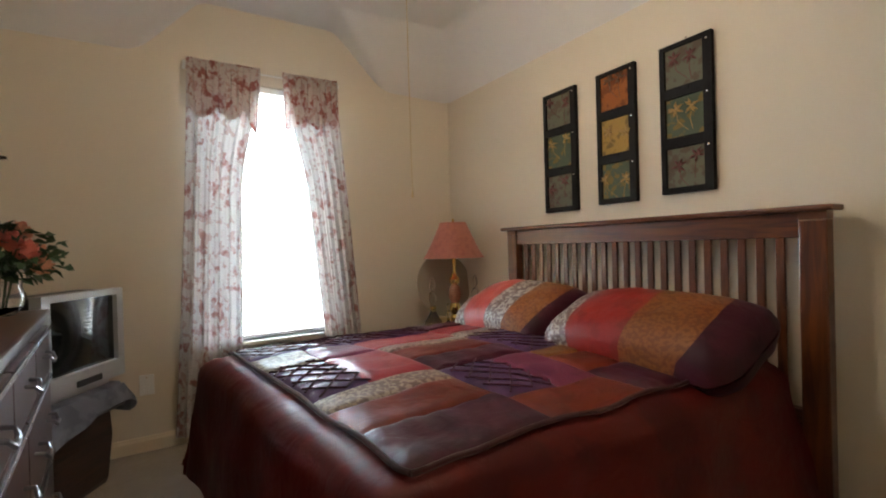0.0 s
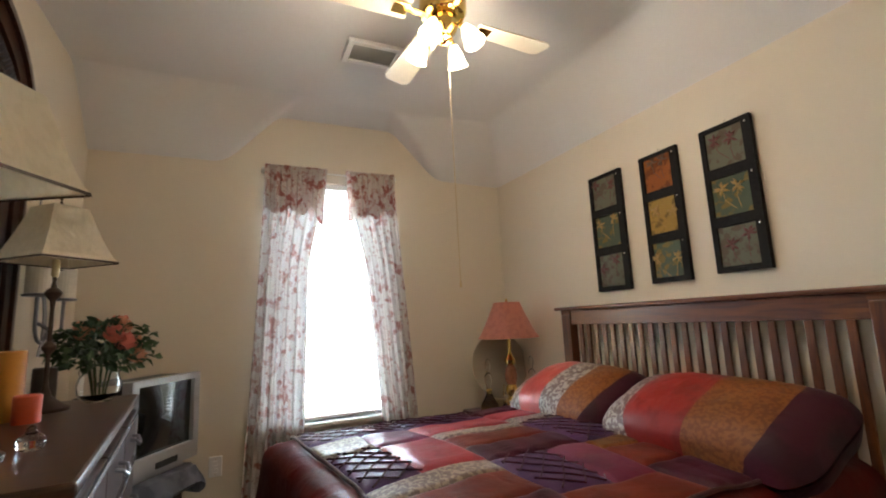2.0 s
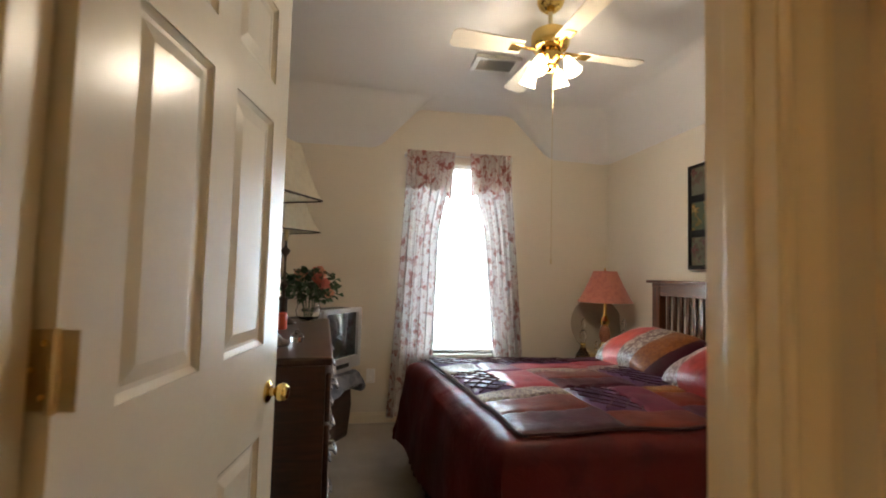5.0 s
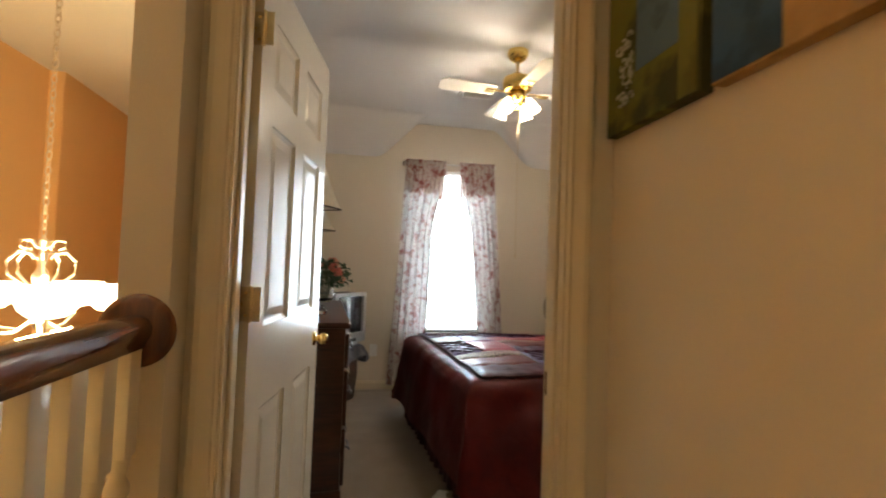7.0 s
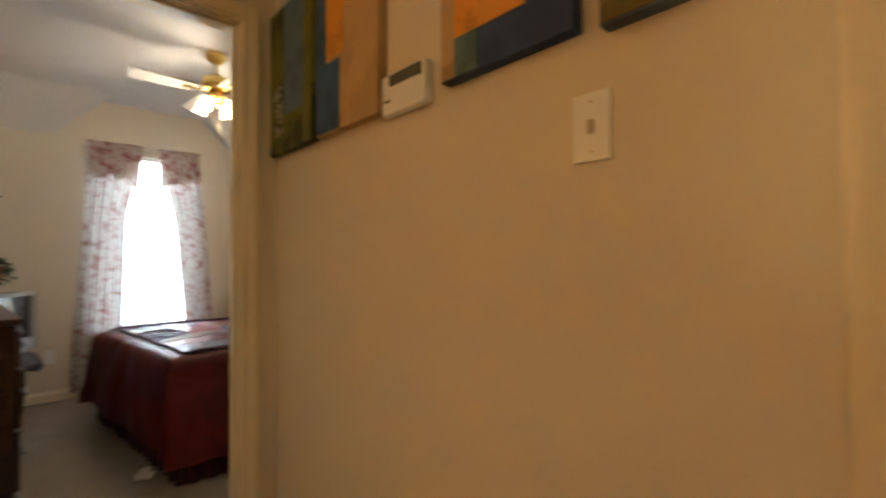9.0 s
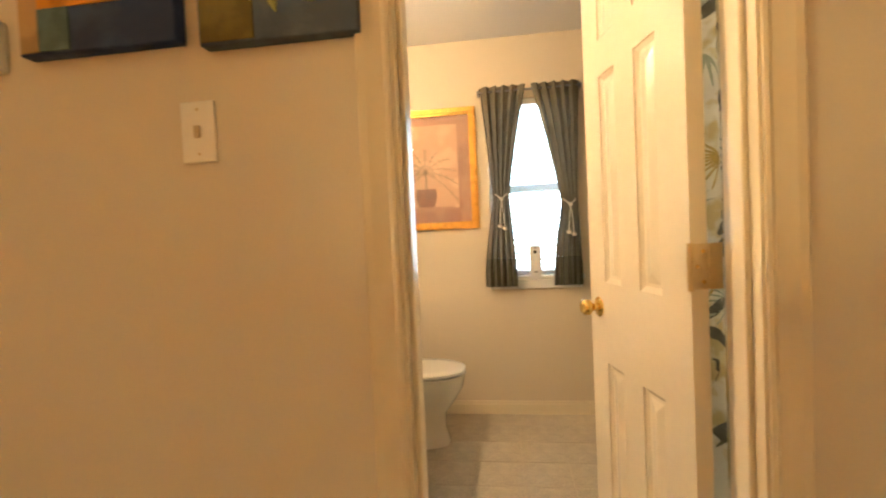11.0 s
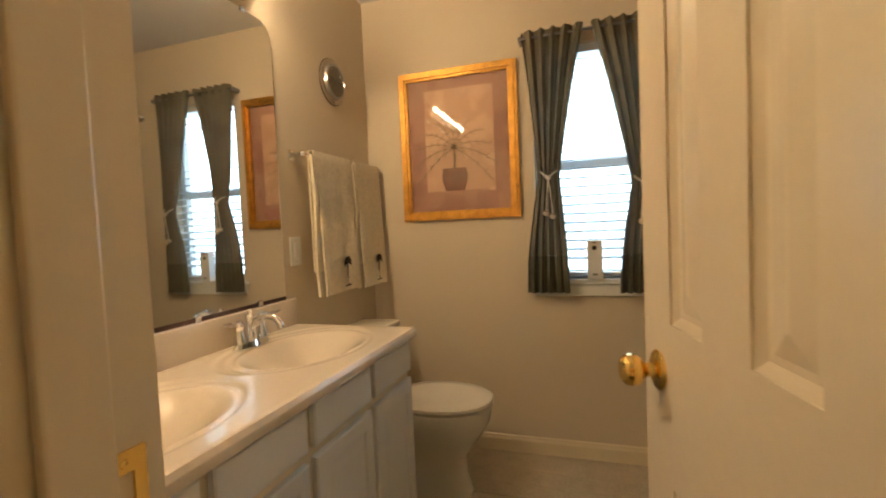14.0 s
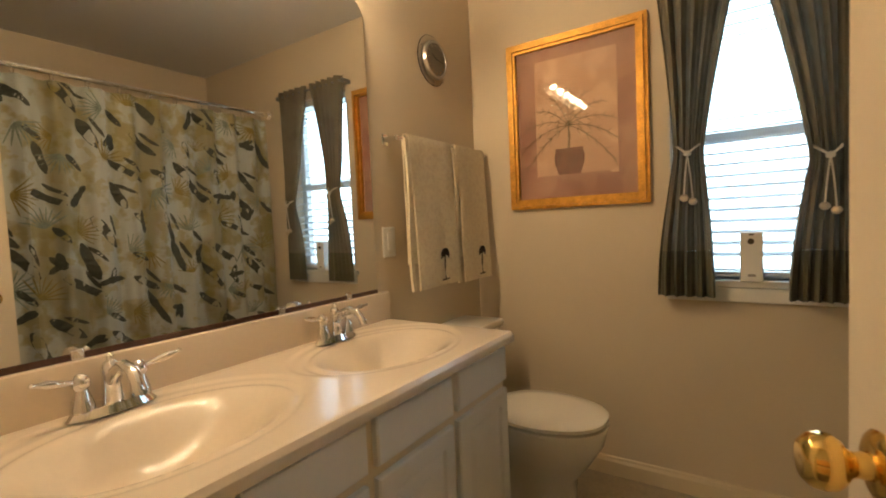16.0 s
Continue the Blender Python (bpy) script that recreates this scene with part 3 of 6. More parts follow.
def cover_point(a, b, lift=0.0):
    """The comforter's surface at a (along x) and b (along y), unrolled metres; past the edges it falls over the sides."""
    r = 0.085

    def over(d, flare=0.24):
        if d <= 0:
            return 0.0, 0.0
        if d < r * math.pi / 2:
            return r * math.sin(d / r), r * (1 - math.cos(d / r))
        return r + flare * (d - r * math.pi / 2), r + (d - r * math.pi / 2)
    ox, zx = over(BED_X0 + r - a, 0.12)
    oy0, z0 = over(BED_Y0 + r - b)
    oy1, z1 = over(b - BED_Y1 + r)
    x = max(a, BED_X0 + r) - ox
    y = min(max(b, BED_Y0 + r), BED_Y1 - r) - oy0 + oy1
    drop = max(zx, z0, z1)
    inner = max(0.0, 1 - drop / 0.08)
    puff = 0.012 * noise.noise((a * 3.1, b * 3.1, 0.4)) + 0.006 * noise.noise((a * 9, b * 9, 2.0))
    puff += 0.035 * smooth_step(0.0, 0.5, min(1, max(0, a - BED_X0) / 0.9)) * inner * math.sin(math.pi * min(1, max(0, (b - BED_Y0) / (BED_Y1 - BED_Y0))))
    hang = min(1.0, drop / 0.5)
    wave = 0.010 * hang * math.sin(11 * (a + b) + 2 * math.sin(5 * a)) + 0.016 * noise.noise((a * 5, b * 5, 5))
    if zx >= max(z0, z1):
        x -= wave
    elif z0 >= z1:
        y -= wave
    else:
        y += wave
    return Vector((skew(x, y), y, BED_Z - drop + puff + lift))


bed = thing("bed", pose(0, 0, 0), "cherry-stained slatted wooden bed, made up", "bed")
part("post", boxed(1.375, 1.43, 0.885, 0.965, 0, 1.168, 0.005), M_CHERRY, bed)
part("post", boxed(1.375, 1.43, 2.42, 2.50, 0, 1.168, 0.005), M_CHERRY, bed)
part("cap_rail", boxed(1.355, 1.452, 0.862, 2.545, 1.195, 1.215, 0.006), M_CHERRY_Y, bed)
part("top_rail", boxed(1.382, 1.424, 0.965, 2.42, 1.108, 1.195, 0.004), M_CHERRY_Y, bed)
part("top_rail", boxed(1.375, 1.43, 0.885, 0.965, 1.168, 1.195), M_CHERRY_Y, bed)
part("top_rail", boxed(1.375, 1.43, 2.42, 2.50, 1.168, 1.195), M_CHERRY_Y, bed)
part("lower_rail", boxed(1.382, 1.424, 0.965, 2.42, 0.42, 0.52, 0.004), M_CHERRY_Y, bed)
slat = None
for i in range(22):
    y = 0.965 + (i + 1) * (2.42 - 0.965) / 23
    if slat is None:
        slat = part("slat", boxed(1.396, 1.410, -0.0145, 0.0145, 0.52, 1.108, 0.003), M_CHERRY, bed, m=pose(0, y, 0))
    else:
        s2 = new("slat", slat.data)
        s2.parent, s2.matrix_basis = bed, pose(0, y, 0)
part("mattress", boxed(-0.06, 1.36, 1.06, 2.34, 0.28, 0.60, 0.05), M_MATTRESS, bed)
part("box_base", boxed(-0.05, 1.37, 1.08, 2.33, 0.04, 0.28, 0.02), M_MATTRESS, bed)


def skirt_bm():
    path = [(1.37, 0.95), (-0.11, 0.95), (-0.31, 2.52), (1.37, 2.52)]
    pts = []
    for (xa, ya), (xb, yb) in zip(path, path[1:]):
        n = int(math.hypot(xb - xa, yb - ya) / 0.012)
        for k in range(n):
            pts.append((xa + (xb - xa) * k / n, ya + (yb - ya) * k / n, (ya - yb, xb - xa)))
    def f(u, v):
        x, y, nrm = pts[min(len(pts) - 1, int(u * (len(pts) - 1)))]
        ln = math.hypot(*nrm) or 1
        w = 0.014 * math.sin(u * 330) * (1 - v) + 0.006 * math.sin(u * 91)
        return Vector((x - nrm[0] / ln * w, y - nrm[1] / ln * w, 0.012 + 0.33 * v))
    return sheet(f, len(pts) - 1, 6)


part("bed_skirt", skirt_bm(), M_SKIRT, bed, "dark gathered bed skirt", True)

comforter = thing("comforter", pose(0, 0, 0), "maroon satin comforter with a quilted patchwork top", "comforter")
A0, A1, B0, B1 = BED_X0 - 0.44, 1.372, BED_Y0 - 0.50, BED_Y1 + 0.50
part("cover", sheet(lambda u, v: cover_point(A0 + (A1 - A0) * u, B0 + (B1 - B0) * v), 90, 110), M_SATIN, comforter, smooth=True)
part("piping", tube([cover_point(-0.14 + 1.26 * k / 60, 1.07, 0.012) for k in range(61)], 0.007, 8), M_SKIRT, comforter, smooth=True)
part("piping", tube([cover_point(-0.14, 1.07 + 1.38 * k / 60, 0.012) for k in range(61)], 0.007, 8), M_SKIRT, comforter, smooth=True)

M_PATCH = {
    "beige": cloth("silver_brocade", (0.302, 0.245, 0.194), (0.158, 0.115, 0.101), 70, 0.50, rough=0.49, sheen=0.0),
    "rust": cloth("rust_satin", (0.135, 0.020, 0.009), (0.100, 0.014, 0.007), 8, 0.45, rough=0.42, sheen=0.0),
    "maroon": cloth("dark_maroon_satin", (0.050, 0.006, 0.016), (0.032, 0.004, 0.012), 8, 0.45, rough=0.44, sheen=0.0),
    "rose": cloth("rose_red_satin", (0.259, 0.025, 0.032), (0.202, 0.018, 0.025), 10, 0.42, rough=0.39, sheen=0.0),
    "mauve": cloth("mauve_satin", (0.145, 0.024, 0.058), (0.110, 0.018, 0.047), 8, 0.45, rough=0.40, sheen=0.0),
    "purple": cloth("purple_satin", (0.083, 0.034, 0.100), (0.061, 0.026, 0.080), 8, 0.45, rough=0.38, sheen=0.0),
    "gold": cloth("copper_brocade", (0.205, 0.092, 0.027), (0.140, 0.056, 0.018), 75, 0.48, rough=0.46, sheen=0.0),
    "copper": cloth("copper_orange_satin", (0.215, 0.073, 0.020), (0.150, 0.044, 0.014), 75, 0.47, rough=0.42, sheen=0.0),
    "coral": cloth("coral_satin", (0.396, 0.061, 0.047), (0.331, 0.047, 0.036), 10, 0.42, rough=0.34, sheen=0.0),
    "red": cloth("deep_red_satin", (0.216, 0.016, 0.013), (0.166, 0.012, 0.010), 9, 0.42, rough=0.34, sheen=0.0),
    "silver": cloth("silver_paisley_brocade", (0.360, 0.310, 0.274), (0.144, 0.094, 0.086), 60, 0.49, rough=0.44, sheen=0.0),
}
# patchwork: along the bed from the foot, across it from the near side, cloth
PATCHES = [
    (0.00, 0.34, 0.00, 0.16, "maroon"), (0.00, 0.34, 0.16, 0.29, "rust"), (0.00, 0.34, 0.29, 0.37, "beige"),
    (0.00, 0.16, 0.37, 0.66, "purple"), (0.16, 0.34, 0.37, 0.66, "rose"),
    (0.00, 0.16, 0.66, 0.82, "beige"), (0.16, 0.34, 0.66, 0.82, "mauve"), (0.00, 0.34, 0.82, 1.00, "purple"),
    (0.34, 0.66, 0.00, 0.13, "rust"), (0.34, 0.52, 0.13, 0.37, "purple"), (0.52, 0.66, 0.13, 0.37, "mauve"),
    (0.34, 0.66, 0.37, 0.48, "maroon"), (0.34, 0.66, 0.48, 0.60, "rust"), (0.34, 0.66, 0.60, 0.68, "beige"),
    (0.34, 0.66, 0.68, 0.84, "rose"), (0.34, 0.66, 0.84, 1.00, "purple"),
    (0.66, 0.82, 0.00, 0.17, "maroon"), (0.66, 0.82, 0.17, 0.30, "rust"), (0.66, 0.82, 0.30, 0.37, "gold"), (0.82, 1.00, 0.00, 0.37, "mauve"),
    (0.66, 1.00, 0.37, 0.66, "purple"), (0.66, 1.00, 0.66, 0.75, "beige"), (0.66, 1.00, 0.75, 0.88, "rose"), (0.66, 1.00, 0.88, 1.00, "maroon"),
]


def quilt_point(p, q, lift):
    return cover_point(-0.135 + 1.25 * p, 1.075 + 1.37 * q, lift)


for p0, p1, q0, q1, kind in PATCHES:
    def puffed(u, v, p0=p0, p1=p1, q0=q0, q1=q1, kind=kind):
        edge = min(1.0, 8 * min(u, 1 - u, v, 1 - v))
        quilted = 0.0
        if kind == "maroon":
            quilted = 0.004 * abs(math.sin(u * (p1 - p0) * 45))
        return quilt_point(p0 + (p1 - p0) * u, q0 + (q1 - q0) * v, 0.004 + 0.012 * edge ** 0.5 + quilted)
    patch = part("patch", sheet(puffed, 22, 18), M_PATCH[kind], comforter, smooth=True)
    if kind == "purple":
        bm = bmesh.new()
        w, h = (p1 - p0) * 1.25, (q1 - q0) * 1.37
        step = 0.085
        for sgn in (1, -1):
            k = -h
            while k < w + h:
                pts = []
                for s in range(25):
                    y = h * s / 24
                    x = k + sgn * y
                    if 0 <= x <= w:
                        pts.append(quilt_point(p0 + x / 1.25, q0 + y / 1.37, 0.019))
                if len(pts) > 2:
                    tube(pts, 0.003, 5, bm)
                k += step
        part("lattice_stitching", bm, M_PATCH["maroon"], patch, "dark crisscross ribbon")


def sham(name, m, length, high, thick, stripes, label):
    """A filled pillow sham along x, sewn of upright stripes."""
    t = thing(name, m, label, "pillow", "pillows on the bed")
    e = 2.6

    def point(u, v, sgn):
        x, z = (u - 0.5) * 2, (v - 0.5) * 2
        body = max(0.0, (1 - abs(x) ** e)) ** 0.42 * max(0.0, (1 - abs(z) ** e)) ** 0.42
        pinch = 1 - 0.05 * (1 - z * z) * abs(x) ** 4
        wr = 0.012 * noise.noise((u * 7, v * 5, sgn)) + 0.006 * noise.noise((u * 22, v * 9, sgn + 3))
        return Vector((x * length / 2 * pinch * (1 - 0.20 * z ** 4), sgn * (body * thick / 2 * (1 + wr * 6) + 0.004) + wr * body * 0.3, (z * (1 - 0.06 * (1 - x * x) * abs(z) ** 3) + 1) * high / 2))
    for u0, u1, kind in stripes:
        bm = bmesh.new()
        for sgn in (-1, 1):
            sheet(lambda u, v: point(u0 + (u1 - u0) * u, v, sgn), max(6, int(40 * (u1 - u0))), 26, bm)
        bmesh.ops.remove_doubles(bm, verts=bm.verts, dist=0.0005)
        part("stripe", bm, M_PATCH[kind], t, smooth=True)
    return t


sham("pillow", pose(0.87, 1.335, 0.675, -66, 0, -90), 0.82, 0.44, 0.25, [(0, 0.20, "silver"), (0.20, 0.54, "red"), (0.54, 0.84, "copper"), (0.84, 1.0, "maroon")], "striped satin pillow in silver, red and copper")
sham("pillow", pose(0.87, 2.06, 0.675, -66, 0, -90), 0.72, 0.44, 0.25, [(0, 0.18, "silver"), (0.18, 0.46, "coral"), (0.46, 0.68, "silver"), (0.68, 0.90, "copper"), (0.90, 1.0, "maroon")], "striped satin pillow in coral, silver and copper")

# ---- carved wall panels ----
M_PANELFRAME = material("black_carved_frame", (0.010, 0.009, 0.010), 0.75, scale=12, fine=80, vary=0.3, bump=0.25, spec=0.2)
def embossed(name, ground, flower):
    m = cloth(name, ground, flower, 26, 0.43, rough=0.5, sheen=0.0, detail=2.0)
    return m
M_TILE_A = embossed("grey_green_embossed_tile", (0.125, 0.125, 0.085), (0.105, 0.080, 0.055))
M_TILE_B = embossed("green_gold_embossed_tile", (0.075, 0.095, 0.060), (0.17, 0.12, 0.035))
M_TILE_C = embossed("orange_embossed_tile", (0.27, 0.085, 0.020), (0.16, 0.045, 0.014))
M_TILE_D = embossed("gold_embossed_tile", (0.32, 0.20, 0.05), (0.17, 0.11, 0.030))
M_STEM = material("gilt_relief", (0.40, 0.28, 0.10), 0.4, 0.3)


def flower_relief(seed, bm):
    rnd = random.Random(seed)
    for k in range(2):
        x = (k - 0.5) * 0.07 + (rnd.random() - 0.5) * 0.03
        top = -0.01 + rnd.random() * 0.06
        tube([(x * 0.3 + 0.02, -0.002, top - 0.075), (x * 0.8, -0.003, top - 0.04), (x, -0.003, top)], 0.0012, 5, bm)
        for q in range(6):
            a = q * math.pi / 3 + rnd.random()
            c, s = math.cos(a), math.sin(a)
            tube([(x, -0.006, top), (x + 0.014 * c, -0.008, top + 0.014 * s), (x + 0.030 * c, -0.004, top + 0.026 * s)], 0.0052, 6, bm, [0.4, 1, 0.15])
    return bm


def carved_panel(y0, y1, z0, z1, tiles, petals, label):
    w, h = y1 - y0, z1 - z0
    t = thing("wall_panel", pose(BE - 0.002, (y0 + y1) / 2, z0, 0, 0, -90), label, "wall art", "carved panels above the bed")
    th = h / 3
    holes = [(-w / 2 + 0.024, w / 2 - 0.036, i * th + 0.026, (i + 1) * th - 0.020) for i in range(3)]
    part("frame", wall_mesh("y", -0.024, 0.0, -w / 2, w / 2, 0, h, holes), M_PANELFRAME, t)
    for i, (hole, mat, pet) in enumerate(zip(holes, tiles, petals)):
        tile = part("tile", boxed(hole[0], hole[1], -0.016, -0.003, hole[2], hole[3], 0.003), mat, t)
        part("flower", flower_relief(i * 7 + int(y0 * 100), bmesh.new()), pet, tile, m=pose((hole[0] + hole[1]) / 2, -0.015, (hole[2] + hole[3]) / 2) @ Matrix.Diagonal((1.28, 1.0, 1.3, 1)))
        part("clasp", boxed(-0.02, 0.02, -0.030, -0.024, i * th + 0.008, i * th + 0.018, 0.002), M_PANELFRAME, t)
        part("stud", turned([(0, 0), (0.005, 0), (0.004, 0.003), (0, 0.004)], 10), M_CHROME, t, m=pose(w / 2 - 0.018, -0.024, (i + 1) * th - 0.03, 90))
    part("hook", tube([(0, -0.004, h), (0, -0.006, h + 0.014), (0.006, -0.006, h + 0.016)], 0.002, 6), M_CHROME, t)


M_PETAL_R = material("dark_red_relief", (0.12, 0.03, 0.024), 0.5)
M_PETAL_G = material("gold_relief", (0.34, 0.20, 0.05), 0.45)
M_PETAL_K = material("brown_relief", (0.12, 0.05, 0.02), 0.5)
carved_panel(2.016, 2.260, 1.291, 1.975, [M_TILE_A, M_TILE_B, M_TILE_A], [M_PETAL_R, M_PETAL_G, M_PETAL_R], "black framed panel of three embossed flower tiles, grey-green")
carved_panel(1.648, 1.873, 1.304, 1.971, [M_TILE_B, M_TILE_D, M_TILE_C], [M_PETAL_G, M_PETAL_G, M_PETAL_K], "black framed panel of three embossed tiles, orange and gold")
carved_panel(1.288, 1.518, 1.316, 1.974, [M_TILE_A, M_TILE_B, M_TILE_A], [M_PETAL_R, M_PETAL_G, M_PETAL_R], "black framed panel of embossed lily tiles, grey and green")

# ---- ceiling fan and vent ----
M_BLADE = material("cream_fan_blade", (0.74, 0.66, 0.52), 0.35, vary=0.05, fine=60)
M_TULIP = glow("lit_frosted_tulip_glass", (1.0, 0.80, 0.50), 9.0)
FX, FY = 0.255, 1.66
fan = thing("ceiling_fan", pose(FX, FY, CEIL), "brass ceiling fan with cream blades and lit tulip shades", "ceiling fan")
part("canopy", turned([(0.0, 0.0), (0.066, 0.0), (0.068, -0.02), (0.058, -0.045), (0.030, -0.068), (0.018, -0.072), (0.0, -0.072)], 28), M_BRASS, fan, smooth=True)
part("downrod", tube([(0, 0, -0.06), (0, 0, -0.155)], 0.011, 12), M_OLDBRASS, fan, smooth=True)
part("motor_housing", turned([(0.0, -0.14), (0.030, -0.145), (0.050, -0.165), (0.088, -0.180), (0.095, -0.20), (0.095, -0.245), (0.085, -0.262), (0.050, -0.272), (0.0, -0.274)], 32), M_BRASS, fan, smooth=True)
part("light_fitter", turned([(0.0, -0.27), (0.052, -0.275), (0.060, -0.295), (0.050, -0.325), (0.030, -0.345), (0.034, -0.36), (0.016, -0.38), (0.0, -0.385)], 28), M_BRASS, fan, smooth=True)


def blade_bm():
    bm = bmesh.new()
    def f(u, v):
        x = 0.15 + 0.36 * u
        half = (0.048 + 0.016 * u) * (1 - max(0.0, (u - 0.9) / 0.1) ** 2 * 0.35)
        y = (v - 0.5) * 2 * half
        return Vector((x, y, -0.268 + 0.18 * y))
    return sheet(f, 24, 8, bm, 0.006)


for k in range(4):
    mm = pose(0, 0, 0, 0, 0, 4 + 90 * k)
    b = part("blade", blade_bm(), M_BLADE, fan, m=mm)
    part("blade_iron", box(boxed(0.08, 0.17, -0.014, 0.014, -0.276, -0.270, 0.002), 0.155, 0.215, -0.030, 0.030, -0.281, -0.275, 0.002), M_BRASS, fan, "brass blade bracket", m=mm)
for k in range(4):
    a = radians(40 + 90 * k)
    c, s = math.cos(a), math.sin(a)
    arm = part("lamp_arm", tube([(0.03 * c, 0.03 * s, -0.31), (0.075 * c, 0.075 * s, -0.315), (0.092 * c, 0.092 * s, -0.34)], 0.007, 8), M_BRASS, fan, smooth=True)
    tilt = pose(0.092 * c, 0.092 * s, -0.335) @ pose(0, 0, 0, 0, 0, 40 + 90 * k) @ pose(0, 0, 0, 0, -24, 0) @ Matrix.Scale(0.80, 4)
    part("shade", turned([(0.020, 0.0), (0.024, -0.015), (0.036, -0.04), (0.041, -0.065), (0.045, -0.09), (0.054, -0.108), (0.050, -0.105), (0.042, -0.085), (0.030, -0.04)], 24), M_TULIP, fan, "lit frosted glass tulip shade", True, tilt)
part("pull_chain", tube([(0.02, 0.01, -0.37), (0.022, 0.012, -0.9), (0.024, 0.012, -1.32)], 0.0016, 6), M_OLDBRASS, fan, "long brass pull chain")
part("chain_bell", turned([(0.0, -1.31), (0.004, -1.315), (0.005, -1.335), (0.0, -1.34)], 10), M_OLDBRASS, fan, m=pose(0.024, 0.012, 0))

vent = thing("ceiling_vent", pose(0.17, 2.385, CEIL), "white louvred ceiling air vent", "vent")
part("vent_frame", wall_mesh("y", -0.1, 0.1, -0.15, 0.15, -0.008, 0.0, []), M_WHITE, vent, m=pose(0, 0, -0.002))
# grey plate gives the shade between the louvres as colour
part("backing", boxed(-0.118, 0.118, -0.07, 0.07, -0.012, -0.0105), material("grey_vent_shadow_gap", (0.42, 0.42, 0.42), 0.6), vent)
for i in range(9):
    part("louvre", boxed(-0.118, 0.118, -0.007, 0.007, -0.001, 0.001), M_WHITE, vent, m=pose(0, -0.064 + i * 0.016, -0.018, 35))
part("vent_rim", boxed(-0.15, -0.118, -0.1, 0.1, -0.024, -0.010, 0.003), M_WHITE, vent)
part("vent_rim", boxed(0.118, 0.15, -0.1, 0.1, -0.024, -0.010, 0.003), M_WHITE, vent)
part("vent_rim", boxed(-0.118, 0.118, -0.1, -0.072, -0.024, -0.010, 0.003), M_WHITE, vent)
part("vent_rim", boxed(-0.118, 0.118, 0.072, 0.1, -0.024, -0.010, 0.003), M_WHITE, vent)

# ---- dresser and its mirror ----
M_PEWTER = material("dark_pewter", (0.22, 0.22, 0.24), 0.28, 1.0, vary=0.15, fine=80)
DZ, DL, DD = 0.910, 1.36, 0.46
DM = pose(-1.025, 1.90, 0, 0, 0, 95.5)
dresser = thing("dresser", DM, "dark mahogany dresser with pewter handles, seven drawers", "dresser")
part("case", boxed(-DL / 2, DL / 2, -DD / 2 + 0.012, DD / 2, 0.07, DZ - 0.03, 0.004), M_DRESSER, dresser)
part("plinth", boxed(-DL / 2 - 0.008, DL / 2 + 0.008, -DD / 2 + 0.004, DD / 2 + 0.004, 0, 0.07, 0.006), M_DRESSER, dresser)
part("top", boxed(-DL / 2 - 0.015, DL / 2 + 0.015, -DD / 2 - 0.012, DD / 2 + 0.002, DZ - 0.03, DZ, 0.008), M_DRESSER, dresser)


def bail(parent, x, z, y):
    part("handle", tube([(x - 0.045, y, z), (x - 0.045, y - 0.022, z - 0.004), (x - 0.030, y - 0.030, z - 0.022), (x + 0.030, y - 0.030, z - 0.022), (x + 0.045, y - 0.022, z - 0.004), (x + 0.045, y, z)], 0.006, 8), M_PEWTER, parent, "pewter drawer handle", True)


M_BEAD = material("bright_pewter_strip", (0.62, 0.63, 0.66), 0.22, 1.0, vary=0.10, fine=60)
rows_d = [(0.675, 0.85, [(-0.67, -0.229), (-0.221, 0.221), (0.229, 0.67)]), (0.385, 0.665, [(-0.67, -0.004), (0.004, 0.67)]), (0.085, 0.37, [(-0.67, -0.004), (0.004, 0.67)])]
for z0, z1, cols in rows_d:
    for a, b in cols:
        dr = part("drawer", boxed(a, b, -DD / 2 - 0.008, -DD / 2 + 0.011, z0, z1, 0.006), M_DRESSER, dresser)
        zc = (z0 + z1) / 2
        for fx in ((0.25, 0.75) if b - a > 0.45 else (0.5,)):
            bail(dr, a + (b - a) * fx, zc + 0.01, -DD / 2 - 0.008)
        part("bead", boxed(a, b, -DD / 2 - 0.016, -DD / 2 - 0.0085, z1 - 0.016, z1 - 0.002, 0.002), M_BEAD, dr, "shiny bead along the drawer edge")


def arched(w, z0, zs, zt, grow, n=28):
    """Outline of an arched board: half width w, sides up to zs, crown at zt."""
    pts = [(-w - grow, z0 - grow), (w + grow, z0 - grow)]
    for k in range(n + 1):
        a = math.pi * k / n
        pts.append(((w + grow) * math.cos(a), zs + (zt - zs + grow) * math.sin(a) ** 0.9))
    return pts


def ring_bm(outer, inner, y0, y1):
    bm = bmesh.new()
    loops = [[bm.verts.new((x, y, z)) for x, z in o] for o in (outer, inner) for y in (y0, y1)]
    n = len(outer)
    for i in range(n):
        j = (i + 1) % n
        for a, b in ((0, 1), (2, 3), (0, 2), (1, 3)):
            bm.faces.new((loops[a][i], loops[a][j], loops[b][j], loops[b][i]))
    return bm


